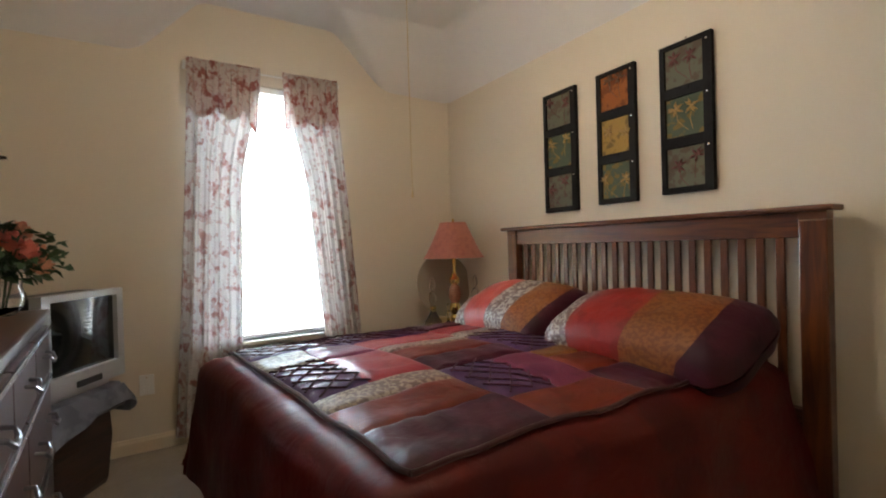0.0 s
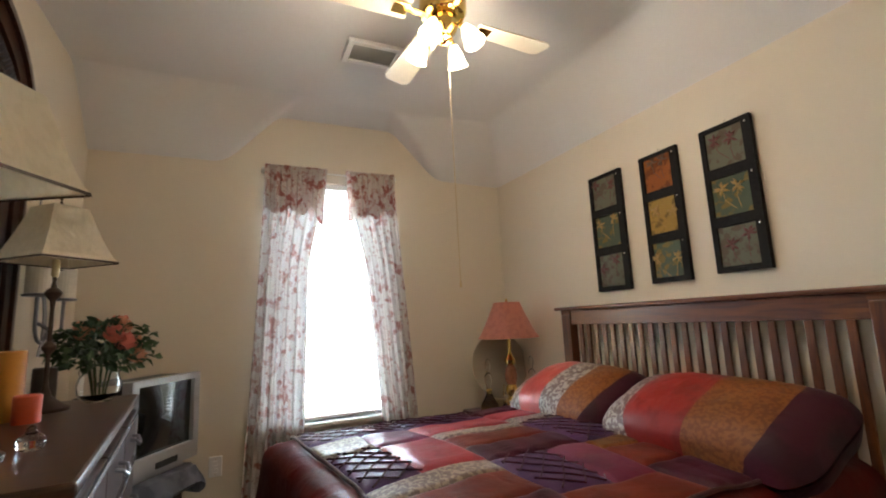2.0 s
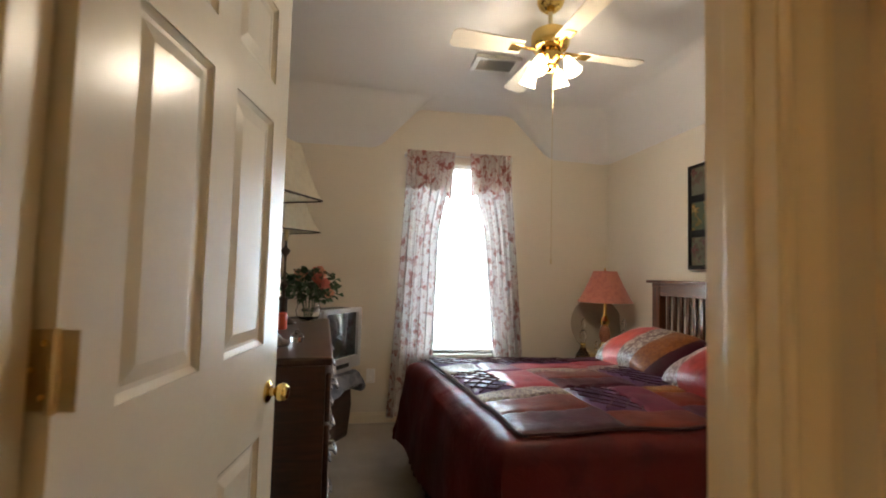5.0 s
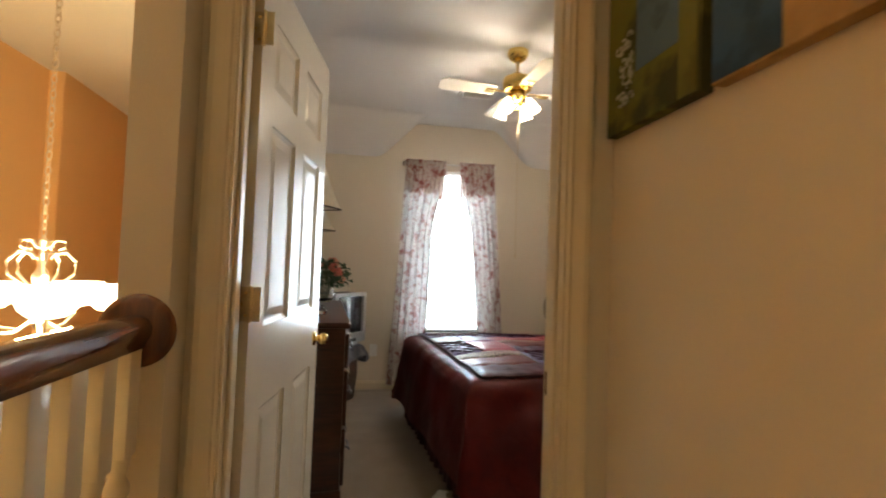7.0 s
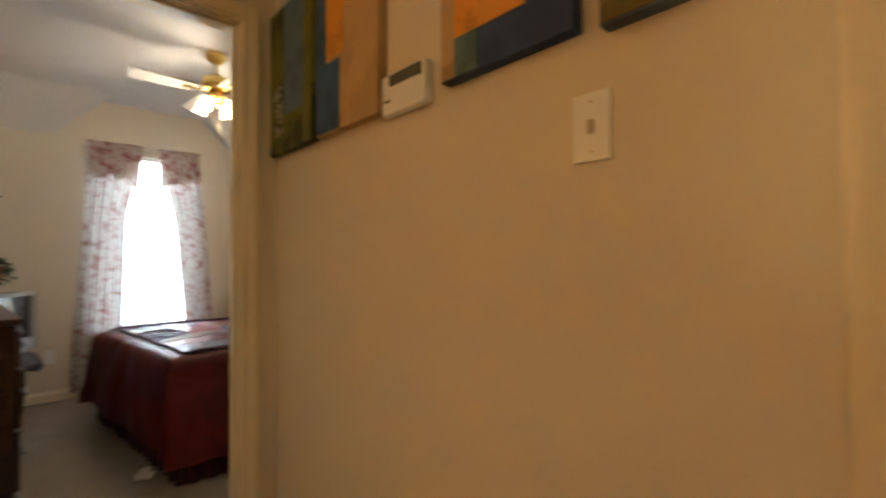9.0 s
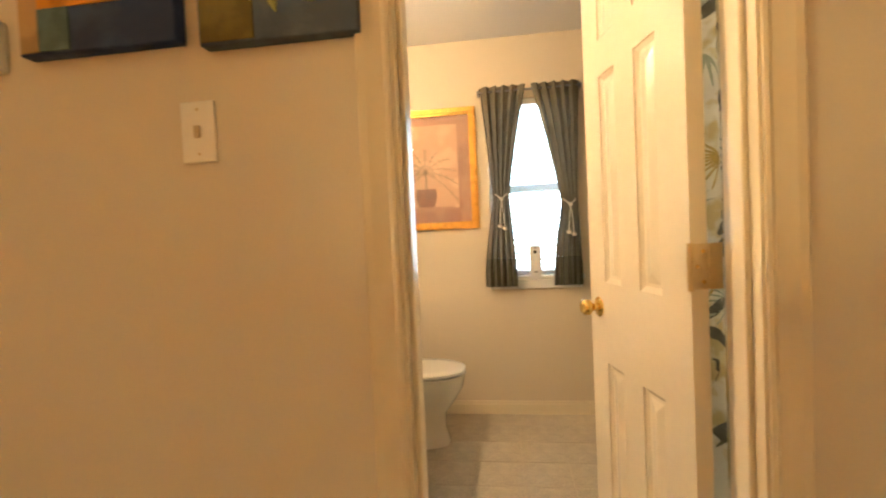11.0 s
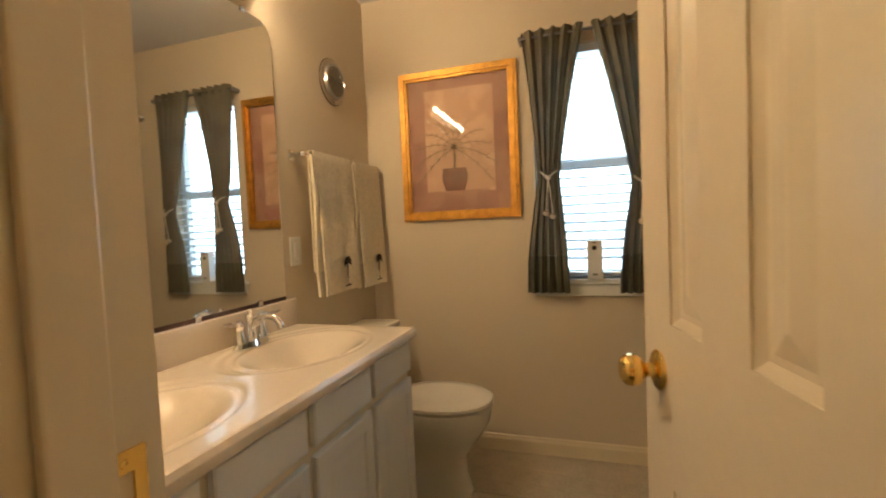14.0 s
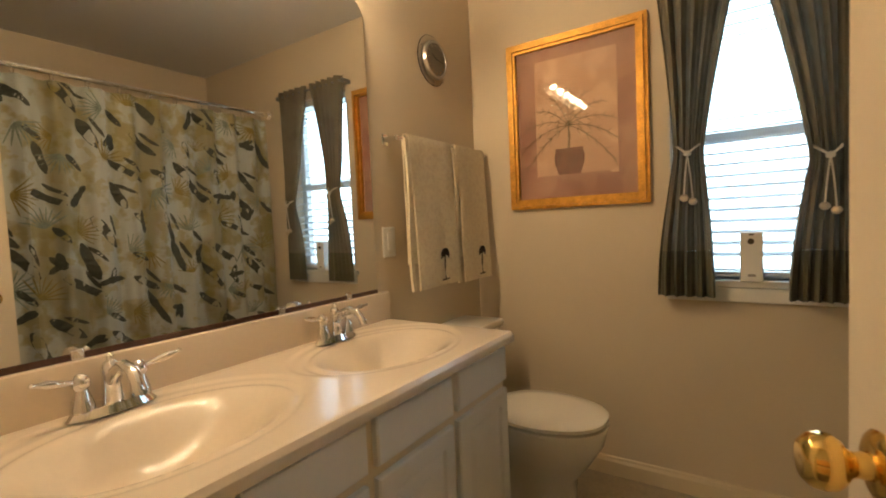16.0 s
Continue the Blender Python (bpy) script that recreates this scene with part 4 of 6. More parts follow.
dm = thing("dresser_mirror", pose(-1.265, 1.82, DZ + 0.005, 0, 0, 93) @ Matrix.Diagonal((0.77, 1, 1, 1)), "arched mahogany framed mirror with carved fretwork", "mirror")
o, i1, i2, gl = arched(0.78, 0.02, 1.12, 1.46, 0), arched(0.70, 0.10, 1.09, 1.37, 0), arched(0.66, 0.14, 1.02, 1.26, 0), arched(0.60, 0.18, 0.86, 1.08, 0)
part("frame", ring_bm(o, i1, -0.045, 0.0), M_DRESSER, dm, smooth=True)
part("moulding", ring_bm(arched(0.795, 0.02, 1.12, 1.475, 0), arched(0.765, 0.05, 1.11, 1.445, 0), -0.060, -0.045), M_DRESSER, dm, smooth=True)
part("inner_frame", ring_bm(i1, gl, -0.030, -0.004), M_DRESSER, dm, smooth=True)
bm = bmesh.new()
rnd = random.Random(4)
for k in range(70):
    a = math.pi * (0.04 + 0.92 * k / 69)
    x, z = 0.68 * math.cos(a), 1.06 + 0.245 * math.sin(a) ** 0.9
    tube([(x - 0.02, -0.034, z - 0.02), (x + 0.015 * rnd.random(), -0.042, z + 0.01), (x + 0.02, -0.034, z + 0.022)], 0.007, 5, bm, [0.4, 1, 0.4])
tagged(part("carving", bm, M_PEWTER, dm, "dark carved leaf fretwork", True), kind="stuff")
n = len(gl)
bm = bmesh.new()
for y in (-0.012, -0.006):
    bm.faces.new([bm.verts.new((x, y, z)) for x, z in gl])
part("mirror_glass", bm, M_MIRROR, dm, "silvered mirror glass")

# ---- things on the dresser ----
M_SHADE = cloth("cream_linen_shade", (0.80, 0.72, 0.57), (0.76, 0.68, 0.53), 30, 0.45, see=0.12)
M_LAMPWOOD = material("dark_bronze_resin", (0.055, 0.033, 0.021), 0.42, 0.3, vary=0.25, scale=20, fine=90, bump=0.2)


def square_shade(w0, w1, z0, z1, m_):
    bm = bmesh.new()
    n = 10
    rings = []
    for k in range(n + 1):
        t = k / n
        w = w0 + (w1 - w0) * (t ** 0.75)
        z = z0 + (z1 - z0) * t
        rings.append([bm.verts.new((sx * w, sy * w, z)) for sx, sy in ((1, 1), (-1, 1), (-1, -1), (1, -1))])
    for a, b in zip(rings, rings[1:]):
        for i in range(4):
            bm.faces.new((a[i], a[(i + 1) % 4], b[(i + 1) % 4], b[i]))
    made = bmesh.ops.solidify(bm, geom=list(bm.faces), thickness=0.004)
    return bm


def buffet_lamp(x, y, turn, tall, half, label):
    t = thing("table_lamp", pose(x, y, DZ, 0, 0, turn) @ Matrix.Diagonal((0.68, 0.68, tall, 1)), label, "lamp", "pair of dresser lamps")
    part("base", turned([(0, 0), (0.108, 0), (0.112, 0.012), (0.080, 0.022), (0.060, 0.035), (0.030, 0.055), (0.016, 0.085), (0.012, 0.10)], 28), M_LAMPWOOD, t, smooth=True)
    part("stem", turned([(0.011, 0.10), (0.010, 0.205), (0.018, 0.215), (0.030, 0.226), (0.032, 0.236), (0.020, 0.248), (0.011, 0.258), (0.009, 0.38), (0.014, 0.41), (0.034, 0.428), (0.040, 0.440), (0.030, 0.452), (0.014, 0.462), (0.009, 0.48), (0.010, 0.50)], 24), M_LAMPWOOD, t, "turned bronze stem with leaf collars", True)
    part("socket", turned([(0.014, 0.50), (0.018, 0.51), (0.018, 0.56), (0.010, 0.57), (0, 0.57)], 16), M_OLDBRASS, t, smooth=True)
    part("switch", tube([(0.014, 0, 0.53), (0.035, 0, 0.53)], 0.003, 6), M_BLACK, t)
    part("harp", tube([(0.014, 0, 0.55), (0.045, 0, 0.62), (0.035, 0, 0.755), (0, 0, 0.775), (-0.035, 0, 0.755), (-0.045, 0, 0.62), (-0.014, 0, 0.55)], 0.0022, 6), M_OLDBRASS, t)
    part("shade", square_shade(half, half * 0.46, 0.560, 0.775, t), M_SHADE, t, "flared square cream shade")
    part("shade_trim", square_shade(half + 0.002, half, 0.555, 0.564, t), M_LAMPWOOD, t)
    part("finial", turned([(0, 0.775), (0.006, 0.78), (0.010, 0.792), (0.004, 0.804), (0.009, 0.812), (0, 0.822)], 14), M_LAMPWOOD, t, smooth=True)


buffet_lamp(-0.99, 1.50, -27, 1.09, 0.195, "bronze buffet lamp with flared square cream shade, unlit")
buffet_lamp(-1.085, 2.29, 49, 0.955, 0.198, "bronze buffet lamp with cream shade beside the flowers, unlit")


def candle(x, y, z, r, h, colour, label):
    t = thing("candle", pose(x, y, z), label, "candle", "candles on the dresser")
    m = material("candle_wax", colour, 0.45, vary=0.05)
    part("wax", turned([(0, 0), (r, 0), (r, h - 0.004), (r - 0.004, h), (r * 0.6, h - 0.006), (0, h - 0.008)], 24), m, t, smooth=True)
    part("wick", tube([(0, 0, h - 0.01), (0.001, 0, h + 0.008)], 0.0012, 5), M_BLACK, t)


candle(-1.13, 2.13, DZ, 0.038, 0.22, (0.55, 0.22, 0.03), "tall orange pillar candle on the dresser")
candle(-1.11, 2.36, DZ, 0.037, 0.15, (0.055, 0.045, 0.035), "dark brown pillar candle on the dresser")
candle(-1.055, 2.05, DZ, 0.036, 0.085, (0.50, 0.07, 0.02), "short red-orange candle on the dresser")

bird = thing("glass_ornament", pose(-0.90, 1.60, DZ), "small clear glass ornament beside the lamp", "ornament")
part("body", turned([(0, 0), (0.022, 0), (0.030, 0.012), (0.026, 0.028), (0.012, 0.036), (0.009, 0.05), (0, 0.056)], 16), M_GLASS, bird, smooth=True)

# flowers in a glass bowl
M_LEAF = material("dark_green_leaf", (0.035, 0.075, 0.025), 0.5, vary=0.35, scale=30)
M_ROSE = material("peach_rose_petal", (0.72, 0.34, 0.22), 0.6, vary=0.2, scale=30)
M_ROSE2 = material("coral_rose_petal", (0.62, 0.16, 0.12), 0.6, vary=0.2, scale=30)
vase = thing("flower_vase", pose(-0.965, 2.46, DZ) @ Matrix.Scale(1.08, 4), "glass bowl of peach and coral silk roses", "flowers")
part("bowl", turned([(0, 0), (0.040, 0), (0.046, 0.006), (0.066, 0.03), (0.072, 0.06), (0.060, 0.095), (0.066, 0.112), (0.062, 0.112), (0.056, 0.095), (0.067, 0.06), (0.060, 0.03), (0, 0.012)], 28), M_GLASS, vase, "clear glass bowl", True)
rnd = random.Random(11)
ROSES = ((0.05, -0.11, 0.235, M_ROSE2), (0.05, 0.0, 0.265, M_ROSE), (0.03, 0.09, 0.275, M_ROSE2), (0.10, 0.03, 0.155, M_ROSE), (-0.06, -0.03, 0.25, M_ROSE), (0.08, -0.07, 0.205, M_ROSE2), (0.07, 0.12, 0.20, M_ROSE), (-0.05, 0.08, 0.26, M_ROSE2))
for k, (dx, dy, dz, mat) in enumerate(ROSES):
    bm = bmesh.new()
    for ring, (n_, r_, up) in enumerate(((3, 0.012, 0.024), (5, 0.022, 0.016), (6, 0.032, 0.006))):
        for j in range(n_):
            a = 2 * math.pi * j / n_ + ring
            def petal(u, v, a=a, r_=r_, up=up, ring=ring):
                w = (u - 0.5) * 1.5
                rr = r_ * (0.55 + 0.45 * v)
                return Vector((rr * math.cos(a + w), rr * math.sin(a + w), up - 0.018 + 0.032 * v - 0.008 * v * v * (ring + 1) * abs(w)))
            sheet(petal, 5, 4, bm)
    part("rose", bm, mat, vase, smooth=True, m=pose(dx, dy, dz, rnd.uniform(-40, 40), rnd.uniform(20, 60), 0) @ Matrix.Scale(1.25, 4))
bm = bmesh.new()
for k in range(420):
    a, b_ = rnd.uniform(0, 2 * math.pi), rnd.uniform(-0.7, 1.3)
    r_ = rnd.uniform(0.03, 0.155) * (1 + 0.25 * math.sin(3 * a))
    c0 = Vector((r_ * math.cos(a) * math.cos(b_), 1.2 * r_ * math.sin(a) * math.cos(b_), 0.185 + 0.10 * math.sin(b_)))
    q = Euler((rnd.uniform(-1, 1), rnd.uniform(-1, 1), a)).to_matrix()
    ln, wd = rnd.uniform(0.028, 0.055), rnd.uniform(0.011, 0.02)
    vs = [bm.verts.new(c0 + q @ Vector(p)) for p in ((0, 0, 0), (ln * 0.5, wd, 0.006), (ln, 0, -0.004), (ln * 0.5, -wd, 0.006))]
    bm.faces.new((vs[0], vs[1], vs[2]))
    bm.faces.new((vs[0], vs[2], vs[3]))
part("leaves", bm, M_LEAF, vase)
bm = bmesh.new()
for k in range(12):
    a = k * 0.55
    tube([(0.02 * math.cos(a), 0.02 * math.sin(a), 0.03), (0.04 * math.cos(a), 0.04 * math.sin(a), 0.13), (0.09 * math.cos(a), 0.10 * math.sin(a), 0.21)], 0.0025, 5, bm)
part("stems", bm, M_LEAF, vase)

# scroll sconce on the west wall
sc = thing("wall_sconce", pose(BW + 0.004, 2.74, 1.38, 0, 0, 90) @ Matrix.Scale(1.45, 4), "grey metal scroll wall sconce with candle cups", "sconce")
part("ribbon", sheet(lambda u, v: Vector((0.05 * math.sin(5 * u) + 0.03 * (v - 0.5) * (1.2 - u), -0.018 - 0.012 * math.cos(5 * u), -0.20 + 0.50 * u)), 30, 3, None, 0.003, (0, 1, 0)), M_PEWTER, sc, smooth=True)
for sgn in (-1, 1):
    part("arm", tube([(0, -0.02, -0.10)] + [(sgn * (0.055 + 0.055 * math.cos(math.pi + k * 0.35)), -0.05, -0.10 - 0.06 * math.sin(k * 0.35)) for k in range(1, 9)] + [(sgn * 0.11, -0.05, -0.03)], 0.005, 8), M_PEWTER, sc, smooth=True)
    part("cup", turned([(0, -0.03), (0.034, -0.028), (0.036, -0.022), (0.03, -0.02)], 20), M_PEWTER, sc, m=pose(sgn * 0.11, -0.05, 0))
    part("candle", turned([(0, -0.022), (0.03, -0.022), (0.03, 0.075), (0, 0.07)], 20), material("cream_wax", (0.6, 0.55, 0.46), 0.5), sc, "cream candle", m=pose(sgn * 0.11, -0.05, 0))

# ---- television, stand, outlet, paper ----
TVM = pose(-0.979, 3.035, 0, 0, 0, 58)
M_STAND = wood("black_brown_wood", (0.05, 0.020, 0.013), (0.022, 0.010, 0.008), 0.4, "X")
stand = thing("television_stand", TVM @ Matrix.Diagonal((1.22, 1.25, 1.165, 1)), "dark wooden barrel-shaped television stand on the carpet", "stand")
bm = bmesh.new()
rings = []
for z, s in ((0.0, 0.92), (0.02, 0.96), (0.2, 1.04), (0.36, 1.0), (0.40, 0.96)):
    rings.append([bm.verts.new((x * s, y * s, z)) for x, y in ((-0.13, -0.17), (0.13, -0.17), (0.20, -0.10), (0.20, 0.13), (0.13, 0.17), (-0.13, 0.17), (-0.20, 0.13), (-0.20, -0.10))])
for a, b in zip(rings, rings[1:]):
    for i in range(8):
        bm.faces.new((a[i], a[(i + 1) % 8], b[(i + 1) % 8], b[i]))
bm.faces.new(rings[0])
bm.faces.new(rings[-1])
part("body", bm, M_STAND, stand)
part("band", ring_bm([(-0.205 + 0, 0), (0.205, 0), (0.205, 0.02), (-0.205, 0.02)], [(-0.2, 0.004), (0.2, 0.004), (0.2, 0.016), (-0.2, 0.016)], -0.18, -0.172), M_PEWTER, stand, m=pose(0, 0, 0.30))
M_THROW = cloth("grey_blue_cloth", (0.17, 0.18, 0.22), (0.12, 0.13, 0.17), 12, 0.45)
cl = thing("table_cloth", TVM @ pose(0, 0, 0.466) @ Matrix.Diagonal((1.22, 1.25, 1, 1)), "grey-blue cloth draped over the television stand", "cloth")


def throw_point(u, v):
    x, y = (u - 0.5) * 0.66, (v - 0.5) * 0.60
    dx, dy = max(0, abs(x) - 0.20), max(0, abs(y) - 0.17)
    d = max(dx, dy)
    x2 = math.copysign(min(abs(x), 0.20) + 0.012 + 0.10 * dx * 2, x) if dx else x
    y2 = math.copysign(min(abs(y), 0.17) + 0.012 + 0.10 * dy * 2, y) if dy else y
    return Vector((x2 + 0.006 * math.sin(40 * y) * (d > 0), y2 + 0.006 * math.sin(40 * x) * (d > 0), 0.006 - d * (1 + 0.3 * math.sin(9 * (x + y)))))


part("cloth", sheet(throw_point, 40, 40), M_THROW, cl, smooth=True)
tv = thing("television", TVM @ pose(0.02, -0.02, 0.478) @ Matrix.Diagonal((1.04, 1.05, 1, 1)), "silver tube television, dark screen, on the stand", "television")
part("bezel", wall_mesh("y", -0.20, -0.15, -0.225, 0.225, 0.03, 0.47, [(-0.185, 0.185, 0.115, 0.44)]), M_SILVER, tv)
part("screen", sheet(lambda u, v: Vector((-0.185 + 0.37 * u, -0.178 - 0.010 * (1 - (2 * u - 1) ** 2) * (1 - (2 * v - 1) ** 2), 0.115 + 0.325 * v)), 16, 14), M_SCREEN, tv, "curved dark glass screen", True)
bm = boxed(-0.215, 0.215, -0.15, 0.02, 0.03, 0.465, 0.01)
box(bm, -0.15, 0.15, 0.02, 0.20, 0.06, 0.40, 0.03)
part("back", bm, M_BLACK, tv)
part("control_strip", boxed(-0.07, 0.07, -0.208, -0.2005, 0.045, 0.075, 0.003), M_BLACK, tv)
part("stand_foot", boxed(-0.16, 0.16, -0.17, 0.12, 0.0, 0.03, 0.006), M_SILVER, tv)


def plate(name, m, label, category, w, h, kind):
    t = thing(name, m, label, category)
    part("cover_plate", boxed(-w / 2, w / 2, -0.007, 0, -h / 2, h / 2, 0.003), M_WHITE, t)
    if kind == "outlet":
        for z in (0.02, -0.02):
            part("socket", boxed(-0.016, 0.016, -0.009, -0.007, z - 0.013, z + 0.013, 0.004), M_WHITE, t)
    elif kind == "rocker":
        part("rocker", boxed(-0.015, 0.015, -0.011, -0.007, -0.032, 0.032, 0.002), M_WHITE, t)
    else:
        part("toggle", boxed(-0.006, 0.006, -0.012, -0.007, -0.012, 0.012, 0.002), material("ivory_plastic", (0.5, 0.42, 0.3), 0.4), t)
    for z in (h * 0.36, -h * 0.36):
        part("screw", turned([(0, 0), (0.003, 0), (0.002, 0.001), (0, 0.001)], 8), M_OLDBRASS, t, m=pose(0, -0.007, z, 90))


plate("wall_outlet", pose(-0.566, BN - 0.0, 0.375), "white electrical outlet above the baseboard", "outlet", 0.072, 0.115, "outlet")
pp = thing("crumpled_paper", pose(-0.225, 1.22, 0.0), "crumpled white paper scrap on the carpet by the bed", "paper")
part("sheet", sheet(lambda u, v: Vector(((u - 0.5) * 0.075 + 0.01 * math.sin(9 * v), (v - 0.5) * 0.13, 0.012 + 0.02 * u + 0.012 * math.sin(7 * u + 11 * v))), 10, 12, None, 0.001), M_WHITE, pp)

# ---- nightstand, pink lamp, bottles ----
M_PINK = cloth("pink_pleated_shade", (0.62, 0.24, 0.18), (0.56, 0.21, 0.16), 30, 0.45, see=0.25)
ns = thing("nightstand", pose(1.22, 2.94, 0), "small dark wooden nightstand with glass top", "nightstand")
part("cabinet", boxed(-0.22, 0.22, -0.20, 0.20, 0.10, 0.53, 0.006), M_DRESSER, ns)
part("top", boxed(-0.24, 0.24, -0.22, 0.22, 0.53, 0.55, 0.006), M_DRESSER, ns)
for sx in (-0.19, 0.19):
    for sy in (-0.17, 0.17):
        part("leg", boxed(sx - 0.02, sx + 0.02, sy - 0.02, sy + 0.02, 0, 0.10, 0.004), M_DRESSER, ns)
dr = part("drawer", boxed(-0.20, 0.20, -0.212, -0.2005, 0.36, 0.51, 0.004), M_DRESSER, ns)
part("knob", turned([(0, 0), (0.008, 0), (0.012, 0.012), (0, 0.02)], 14), M_BRASS, dr, m=pose(0, -0.212, 0.435, 90))

pl = thing("table_lamp", pose(1.275, 2.97, 0.55) @ Matrix.Diagonal((1.03, 1.03, 1.24, 1)), "brass and glass table lamp with pink shade", "lamp")
part("base", turned([(0, 0), (0.055, 0), (0.057, 0.01), (0.045, 0.022), (0.030, 0.03), (0.034, 0.05), (0.022, 0.065), (0.036, 0.085), (0.040, 0.105), (0.028, 0.13)], 28), M_BRASS, pl, smooth=True)
part("glass_body", turned([(0.028, 0.13), (0.040, 0.155), (0.043, 0.18), (0.036, 0.215), (0.022, 0.235)], 28), material("rose_marbled_glass", (0.30, 0.12, 0.07), 0.15, vary=0.4, scale=30), pl, "marbled rose glass body", True)
part("neck", turned([(0.022, 0.235), (0.034, 0.245), (0.036, 0.265), (0.018, 0.29), (0.012, 0.31), (0.012, 0.40), (0.0, 0.40)], 24), M_BRASS, pl, smooth=True)
bm = bmesh.new()
rings = []
for k in range(9):
    t = k / 8
    r0 = 0.205 + (0.085 - 0.205) * (t ** 0.85)
    rings.append([bm.verts.new(((r0 + 0.003 * (i % 2)) * math.cos(math.pi * i / 40), (r0 + 0.003 * (i % 2)) * math.sin(math.pi * i / 40), 0.385 + 0.20 * t)) for i in range(80)])
for a, b in zip(rings, rings[1:]):
    for i in range(80):
        bm.faces.new((a[i], a[(i + 1) % 80], b[(i + 1) % 80], b[i]))
part("shade", bm, M_PINK, pl, "pink pleated fabric shade", True)
part("finial", turned([(0, 0.58), (0.006, 0.585), (0.008, 0.60), (0, 0.612)], 12), M_BRASS, pl)
M_SMOKE = material("smoked_mirror_glass", (0.42, 0.36, 0.28), 0.25, 0.0, bump=0.0)
rm = thing("round_mirror", pose(1.29, 3.10, 0.55), "round smoked mirror plate standing behind the lamp", "mirror")
part("disc", turned([(0, -0.003), (0.225, -0.003), (0.23, 0.0), (0.225, 0.003), (0, 0.003)], 48), M_SMOKE, rm, m=pose(0, 0.03, 0.28, 82))
part("foot", boxed(-0.08, 0.08, -0.02, 0.08, 0, 0.05, 0.006), M_OLDBRASS, rm)


def bottle(x, y, s, label, tint):
    t = thing("perfume_bottle", pose(x, y, 0.55), label, "bottle", "bottles on the nightstand")
    part("flask", turned([(0, 0), (0.040 * s, 0), (0.046 * s, 0.02 * s), (0.042 * s, 0.05 * s), (0.020 * s, 0.085 * s), (0.012 * s, 0.11 * s), (0.014 * s, 0.125 * s)], 20), glassy("tinted_flask_glass", tint, 0.05), t, smooth=True)
    part("stopper", turned([(0.008 * s, 0.12 * s), (0.012 * s, 0.135 * s), (0.020 * s, 0.16 * s), (0.018 * s, 0.185 * s), (0.006 * s, 0.20 * s), (0.015 * s, 0.225 * s), (0.010 * s, 0.255 * s), (0, 0.27 * s)], 16), M_GLASS, t, "faceted clear stopper", True)
    part("collar", turned([(0.013 * s, 0.108 * s), (0.016 * s, 0.112 * s), (0.014 * s, 0.122 * s)], 16), M_BRASS, t)


bottle(1.055, 2.90, 1.32, "tall stoppered perfume bottle, amber tint", (0.75, 0.62, 0.30))
bottle(1.40, 2.90, 1.32, "stoppered clear perfume bottle", (0.85, 0.80, 0.75))
bottle(1.13, 2.83, 0.7, "small green perfume bottle", (0.35, 0.55, 0.32))

# ---- hall: railing, chandelier, canvases, thermostat, switch ----
M_RAIL = wood("polished_red_oak_rail", (0.17, 0.060, 0.022), (0.080, 0.026, 0.011), 0.22, "Y", coat=0.6)
railing = thing("railing", pose(-1.105, -0.10, 0), "landing railing, polished wood rail on white turned balusters", "railing")
prof = [(-0.022, -0.032), (0.022, -0.032), (0.026, -0.018), (0.034, -0.006), (0.035, 0.010), (0.026, 0.026), (0.012, 0.034), (-0.012, 0.034), (-0.026, 0.026), (-0.035, 0.010), (-0.034, -0.006), (-0.026, -0.018)]
bm = bmesh.new()
ends = [[bm.verts.new((x, y, 1.062 + z)) for x, z in prof] for y in (-3.49, -0.018)]
for i in range(len(prof)):
    bm.faces.new((ends[0][i], ends[0][(i + 1) % len(prof)], ends[1][(i + 1) % len(prof)], ends[1][i]))
bm.faces.new(ends[0])
bm.faces.new(ends[1])
part("handrail", bm, M_RAIL, railing, "polished reddish wood handrail", True)
part("rosette", turned([(0, 0), (0.072, 0), (0.076, 0.006), (0.070, 0.014), (0.058, 0.020), (0, 0.020)], 32), M_RAIL, railing, "round wooden rosette on the wall", True, pose(0, 0, 1.062, 90))
bal = None
for k in range(38):
    y = -0.05 - k * 0.088
    if y < -3.4:
        break
    if bal is None:
        bm = boxed(-0.022, 0.022, -0.022, 0.022, 0.825, 1.032, 0.003)
        box(bm, -0.022, 0.022, -0.022, 0.022, 0.0, 0.20, 0.003)
        turned([(0.014, 0.20), (0.018, 0.215), (0.013, 0.23), (0.019, 0.26), (0.018, 0.36), (0.0125, 0.56), (0.011, 0.66), (0.013, 0.735), (0.022, 0.752), (0.022, 0.768), (0.014, 0.785), (0.018, 0.80), (0.021, 0.825)], 16, bm)
        bal = part("baluster", bm, M_TRIM, railing, smooth=True, m=pose(0, y, 0))
    else:
        b2 = new("baluster", bal.data)
        b2.parent, b2.matrix_basis = railing, pose(0, y, 0)

